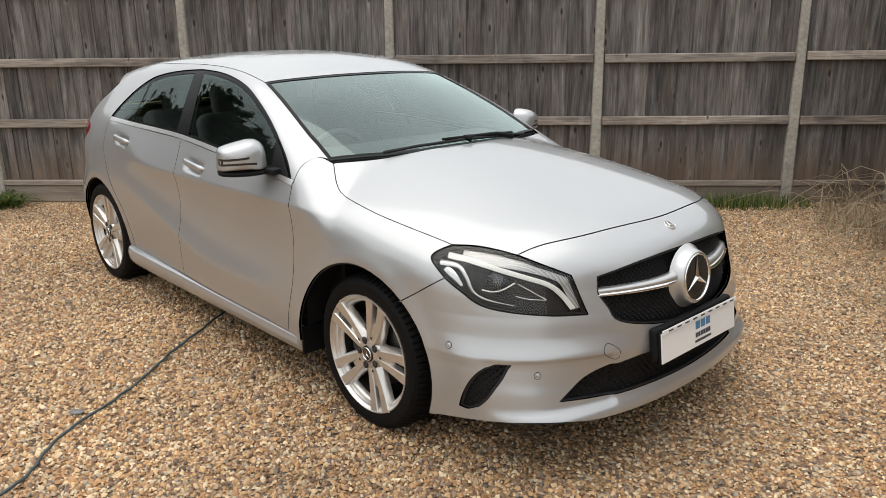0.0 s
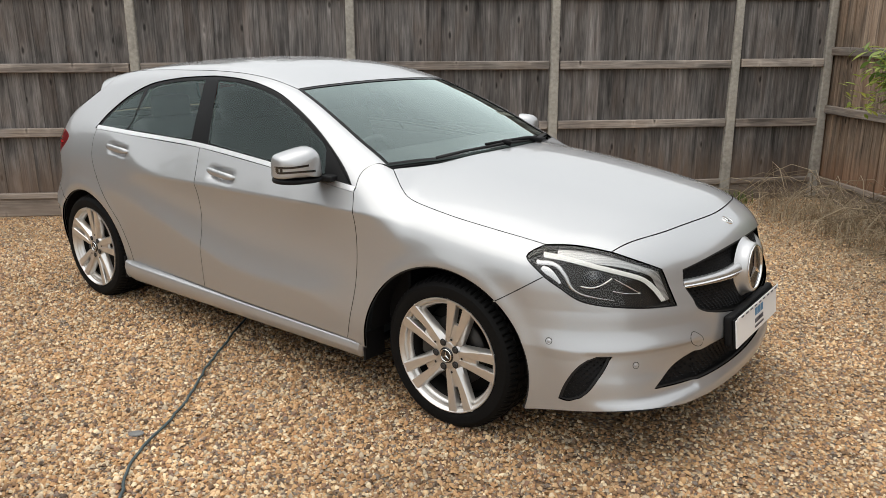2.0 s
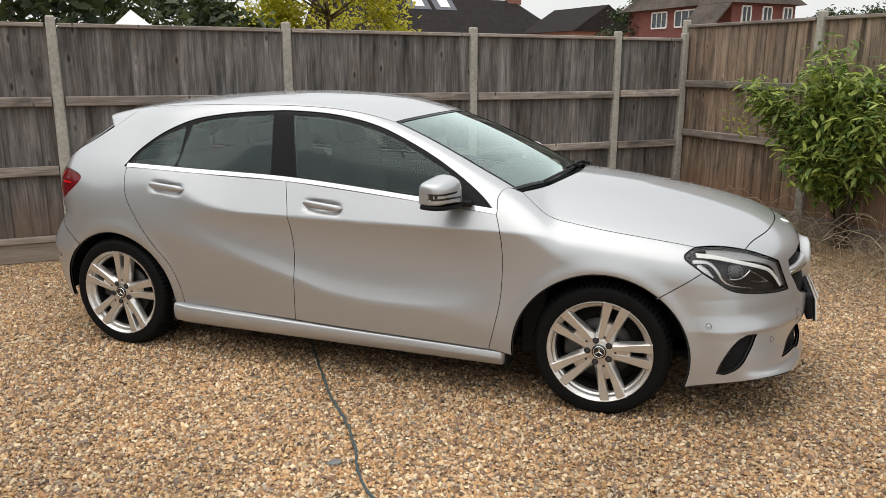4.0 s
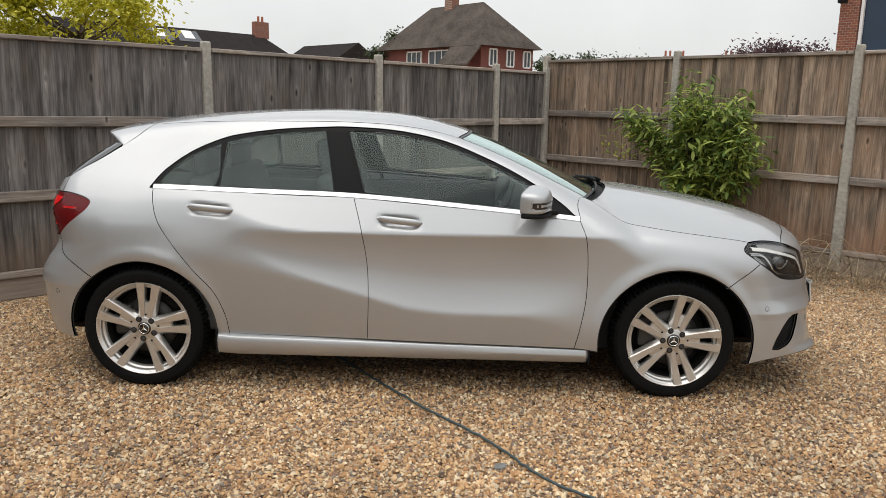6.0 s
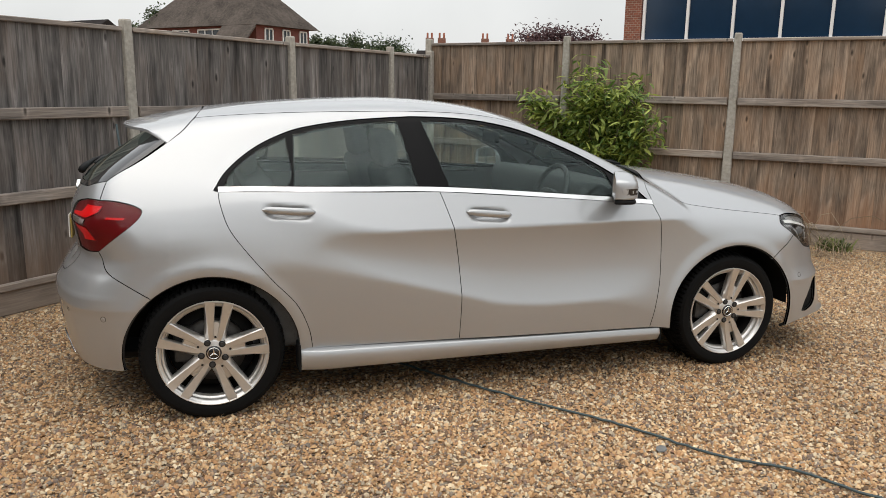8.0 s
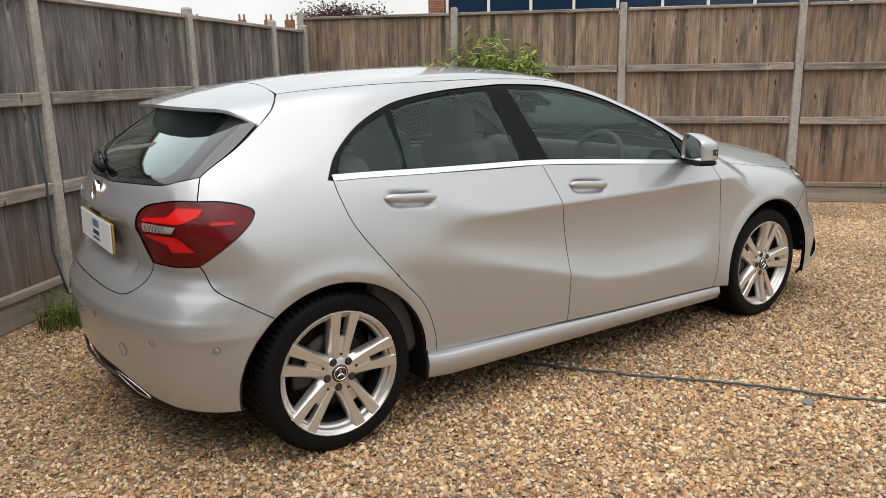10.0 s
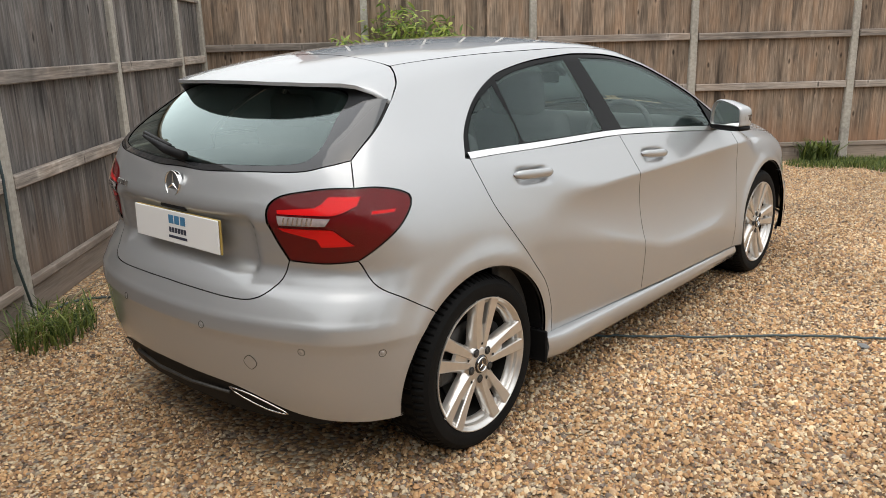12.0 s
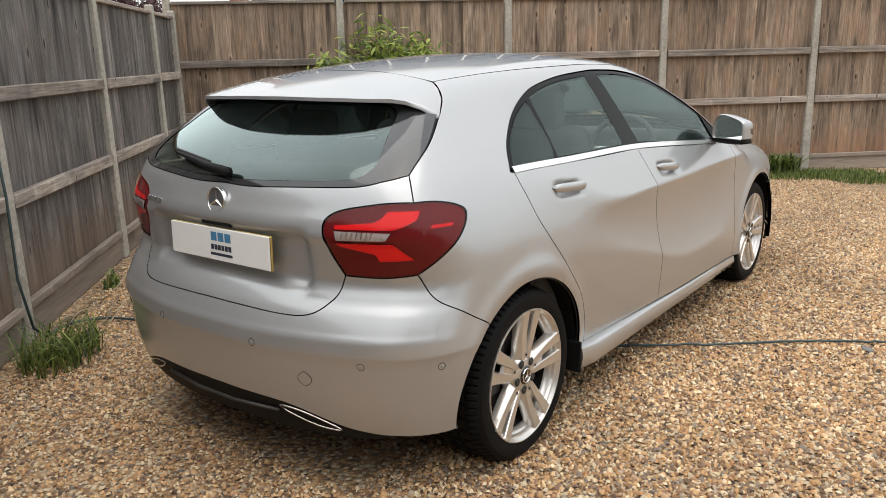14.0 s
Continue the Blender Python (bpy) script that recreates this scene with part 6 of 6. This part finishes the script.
TILEDARK = grain(mat("dark_roof_tiles", (.028, .024, .023), .95, 0, 0, Specular_IOR_Level=.1), 14, .3, .01)
SLATE = grain(mat("grey_slates", (.10, .105, .12), .7), 20, .25)
REDWALL = grain(mat("red_hung_tiles", (.16, .055, .045), .85), 20, .3)
UPVC = mat("white_frame", (.75, .75, .74), .4)
PANE = mat("dark_window_pane", (.04, .05, .06), .06)
BLUE = grain(mat("blue_panel_glass", (.010, .028, .060), .12), 3, .15)


def window(parent, w, h, m, bars=1, pane=None):
    p = bmesh.new()
    box(p, (w - .06, .02, h - .06), Matrix.Translation((0, .02, 0)))
    wn_ = part("window", p, pane or PANE, parent, "dark window in a white frame")
    wn_.matrix_local = m
    for x, z, sw, sh in ((0, h / 2, w, .08), (0, -h / 2, w, .08), (-w / 2, 0, .08, h - .08), (w / 2, 0, .08, h - .08)) + tuple((-w / 2 + w * (i + 1) / (bars + 1), 0, .06, h - .08) for i in range(bars)):
        part("frame_bar", box(bmesh.new(), (sw, .08, sh), Matrix.Translation((x, 0, z))), UPVC, wn_, "white frame bar")
    return wn_


def hip_house(where, size, eaves, ridge, wall, roof, label):
    w, d = size
    h = thing("house", where, label, "house")
    bm = bmesh.new()
    box(bm, (w, d, eaves), Matrix.Translation((w / 2, d / 2, eaves / 2)))
    part("wall", bm, wall, h)
    bm = bmesh.new()
    o, s = .45, min(w, d) / 2
    low = [bm.verts.new(c) for c in ((-o, -o, eaves - .15), (w + o, -o, eaves - .15), (w + o, d + o, eaves - .15), (-o, d + o, eaves - .15))]
    a, b = ((w / 2, s, ridge), (w / 2, d - s, ridge)) if d > w else ((s, d / 2, ridge), (w - s, d / 2, ridge))
    t = [bm.verts.new(a), bm.verts.new(b)]
    if d > w:
        fs = ((low[0], low[1], t[0]), (low[1], low[2], t[1], t[0]), (low[2], low[3], t[1]), (low[3], low[0], t[0], t[1]))
    else:
        fs = ((low[0], low[1], t[1], t[0]), (low[1], low[2], t[1]), (low[2], low[3], t[0], t[1]), (low[3], low[0], t[0]))
    for q in fs:
        bm.faces.new(q)
    bm.faces.new(low[::-1])
    part("roof", bm, roof, h, "hipped tiled roof")
    return h


hh = hip_house(pose(30.97, 34.2, 0, 0, 0, -3), (4.6, 9.8), 5.15, 7.93, REDWALL, TILE, "red tile-hung house with a hipped brown roof")
for x in (1.0, 2.5, 4.0):
    window(hh, .62, 1.0, pose(x, -.04, 4.35), 1)
for y, ww in ((3.9, 1.9), (6.4, 1.5)):
    window(hh, ww, .95, pose(-.04, y, 4.35, 0, 0, -90), 2)
bm = bmesh.new()
q = [bm.verts.new(c) for c in ((-.44, -.44, 4.99), (-.44, 2.3, 4.99), (-1.5, 2.3, 3.86), (-1.5, -.44, 3.86))]
top_face = bm.faces.new(q)
ext = bmesh.ops.extrude_face_region(bm, geom=[top_face])
for g_ in ext["geom"]:
    if isinstance(g_, bmesh.types.BMVert):
        g_.co.z -= .12
part("low_roof", bm, TILE, hh, "tiled roof sweeping down over the corner")
bm = bmesh.new()
box(bm, (.62, .8, 1.5), Matrix.Translation((2.3, 5.4, 8.2)), .03)
part("chimney", bm, BRICK, hh, "brick chimney stack")


def row_house(where, length, depth, eaves, ridge, label, lights=(), stacks=(), hip=-.3):
    h = thing("house", where, label, "house")
    bm = bmesh.new()
    box(bm, (length, depth, eaves), Matrix.Translation((length / 2, depth / 2, eaves / 2)))
    part("wall", bm, BRICK, h)
    bm = bmesh.new()
    o = .3
    q = [bm.verts.new(c) for c in ((-o, -o, eaves), (length + o, -o, eaves), (length - hip, depth / 2, ridge), (-o, depth / 2, ridge), (length + o, depth + o, eaves), (-o, depth + o, eaves))]
    bm.faces.new((q[0], q[1], q[2], q[3]))
    bm.faces.new((q[3], q[2], q[4], q[5]))
    bm.faces.new((q[1], q[4], q[2]))
    bm.faces.new((q[0], q[3], q[5]))
    rf = part("roof", bm, TILEDARK, h, "dark tiled roof")
    for x in lights:
        bm = bmesh.new()
        a = math.atan2(ridge - eaves, depth / 2)
        box(bm, (2.5, 1.8, .16), Matrix.Translation((x, depth * .385, eaves + (ridge - eaves) * .77 + .06)) @ Matrix.Rotation(a, 4, "X"), .02)
        dm = part("dormer", bm, SLATE, rf, "grey slate dormer")
        bm = bmesh.new()
        box(bm, (1.15, 1.3, .08), Matrix.Translation((x, depth * .39, eaves + (ridge - eaves) * .78 + .2)) @ Matrix.Rotation(a, 4, "X"), .02)
        part("roof_window", bm, UPVC, dm, "pale roof window")
    for x, w in stacks:
        bm = bmesh.new()
        box(bm, (w, .8, 1.8), Matrix.Translation((x, depth / 2, ridge + .5)), .03)
        ch = part("chimney", bm, BRICK, h, "brick chimney stack")
        for dx in (-.25, .25):
            part("chimney_pot", box(bmesh.new(), (.22, .22, .6), Matrix.Translation((x + dx, depth / 2, ridge + 1.7)), .05, 2), grain(mat("clay_pot", (.35, .12, .07), .8), 20, .2), ch)
    return h


row_house(pose(20.0, 72.9, 0, 0, 0, 2.6), 26.5, 10, 4.4, 8.5, "terrace of houses with a dark roof and skylights", (10.4, 13.4), ((22.7, 1.7), (7.9, 1.2)), 3.8)
row_house(pose(38.9, 70, 0, 0, 0, -90), 8.6, 7, 4.6, 7.0, "small house with a dark gabled roof")
row_house(pose(72, 47.5, 0, 0, 0, -64), 14, 7, 4.0, 5.9, "far terrace with brick chimneys", (), ((1.2, .9), (2.6, .9), (7.6, .9), (10.5, 1.0), (12.8, 1.1)))

# building with blue panes beyond the side fence
bld = thing("brick_building", pose(15.6, 8.15, 0, 0, 0, -90), "brick building with tall blue panes in white frames", "building")
bm = bmesh.new()
box(bm, (22, 6, 2.70), Matrix.Translation((11, 3.05, 1.35)))
part("wall", bm, BRICK, bld)
bm = bmesh.new()
box(bm, (.42, 6, 4.0), Matrix.Translation((.21, 3.05, 4.70)))
part("pier", bm, BRICK, bld, "red brick pier")
bm = bmesh.new()
box(bm, (22.4, 6.6, .5), Matrix.Translation((11, 3.0, 6.95)))
part("roof", bm, UPVC, bld, "white flat roof edge")
for i in range(18):
    x0 = .50 + 1.075 * i
    bm = bmesh.new()
    box(bm, (1.02, .03, 3.9), Matrix.Translation((x0 + .54, .10, 4.72)))
    pn = part("pane", bm, BLUE, bld, "deep blue pane")
    bm = bmesh.new()
    box(bm, (.07, .10, 3.95), Matrix.Translation((x0, .06, 4.72)), .01)
    part("mullion", bm, UPVC, bld, "white mullion")
bm = bmesh.new()
box(bm, (21, .14, .09), Matrix.Translation((10.9, .04, 2.75)), .01)
part("window_sill", bm, UPVC, bld, "white sill")
bm = bmesh.new()
box(bm, (.18, .18, .12), Matrix.Translation((.1, -.12, 4.0)), .02)
part("flood_lamp", bm, TRIM, bld, "small dark flood lamp")

# white garden tent beyond the back fence
tent = thing("garden_tent", pose(-1.13, 20.0, 0), "white pointed tent top beyond the fence", "tent")
bm = bmesh.new()
q = [bm.verts.new(c) for c in ((-.7, -.7, 2.12), (.7, -.7, 2.12), (.7, .7, 2.12), (-.7, .7, 2.12), (0, 0, 2.76))]
for a, b in ((0, 1), (1, 2), (2, 3), (3, 0)):
    bm.faces.new((q[a], q[b], q[4]))
part("canopy", bm, UPVC, tent, "white fabric canopy")
for x, y in ((-1, -1), (1, -1), (1, 1), (-1, 1)):
    part("leg", box(bmesh.new(), (.05, .05, 2.13), Matrix.Translation((x * .67, y * .67, 1.065)), .008), UPVC, tent)

# ---------------------------------------------------------------- fences, board by board
def board_mesh(w, h, t):
    bm = bmesh.new()
    box(bm, (w, t, h), Matrix.Translation((0, 0, h / 2)))
    for v in bm.verts:  # feather edge: one side thinner
        if v.co.x > 0 and v.co.y < 0:
            v.co.y += t * .55
    me = bpy.data.meshes.new("board")
    bm.to_mesh(me)
    bm.free()
    return me


def fence(name, posts, base, height, wood_m, label, rails):
    """A run of closeboard fence along its local x; the boards face local -y."""
    m, xs, gravel_h = base, posts, .16
    run = tagged(new(name), label, "fence", "", "structure")
    run.matrix_world = m
    rng = random.Random(len(posts) * 7 + int(height * 100))
    post = bmesh.new()
    box(post, (.10, .10, height + .06), Matrix.Translation((0, 0, (height + .06) / 2)), .012)
    for v in post.verts:
        if v.co.z > height:
            v.co.x *= .7
            v.co.y *= .7
    pm = bpy.data.meshes.new("post")
    post.to_mesh(pm)
    post.free()
    pm.materials.append(CONCRETE)
    bw = .126 if wood_m is WOOD else .118
    shapes = []
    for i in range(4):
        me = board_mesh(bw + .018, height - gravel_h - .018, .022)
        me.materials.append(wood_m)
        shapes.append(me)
    for x in posts:
        p = new("post", pm)
        p.parent = run
        p.location = (x, 0, 0)
    for a, b in zip(posts, posts[1:]):
        n = max(1, round((b - a - .09) / bw))
        st = (b - a - .09) / n
        for i in range(n):
            o = new("board", shapes[rng.randrange(4)])
            o.parent = run
            o.location = (a + .045 + st * (i + .5), .01 + rng.uniform(-.002, .004), gravel_h + rng.uniform(-.004, .008))
            o.rotation_euler = (0, rng.uniform(-.004, .004), -.15 + rng.uniform(-.03, .03))
            o.scale = (st / bw, 1, 1 + rng.uniform(-.004, .004))
        ln = b - a - .1
        mid = (a + b) / 2
        for z, hh, dd in ((rails[0], .075, .045), (rails[1], .075, .045), (.185, .05, .04)):
            bm = bmesh.new()
            box(bm, (ln, dd, hh), Matrix.Translation((mid, -.025, z + rng.uniform(-.008, .008))), .006)
            part("rail", bm, RAIL, run)
        bm = bmesh.new()
        box(bm, (ln, .055, .032), Matrix.Translation((mid, 0, height - .01)), .005)
        part("capping", bm, RAIL, run)
        bm = bmesh.new()
        box(bm, (ln, .05, gravel_h), Matrix.Translation((mid, 0, gravel_h / 2)), .006)
        part("gravel_board", bm, RAIL, run)
    return run


# added out of view, so the doors mirror tan boards below the trees
fence("unseen_fence", [-6.0, -4.15, -2.3, -.45, 1.4, 3.25, 5.1, 6.95], pose(-10.5, 2, 0, 0, 0, 90), 1.9, WOODWARM, "unseen brown fence added for the car's side to reflect", (.8, 1.35))
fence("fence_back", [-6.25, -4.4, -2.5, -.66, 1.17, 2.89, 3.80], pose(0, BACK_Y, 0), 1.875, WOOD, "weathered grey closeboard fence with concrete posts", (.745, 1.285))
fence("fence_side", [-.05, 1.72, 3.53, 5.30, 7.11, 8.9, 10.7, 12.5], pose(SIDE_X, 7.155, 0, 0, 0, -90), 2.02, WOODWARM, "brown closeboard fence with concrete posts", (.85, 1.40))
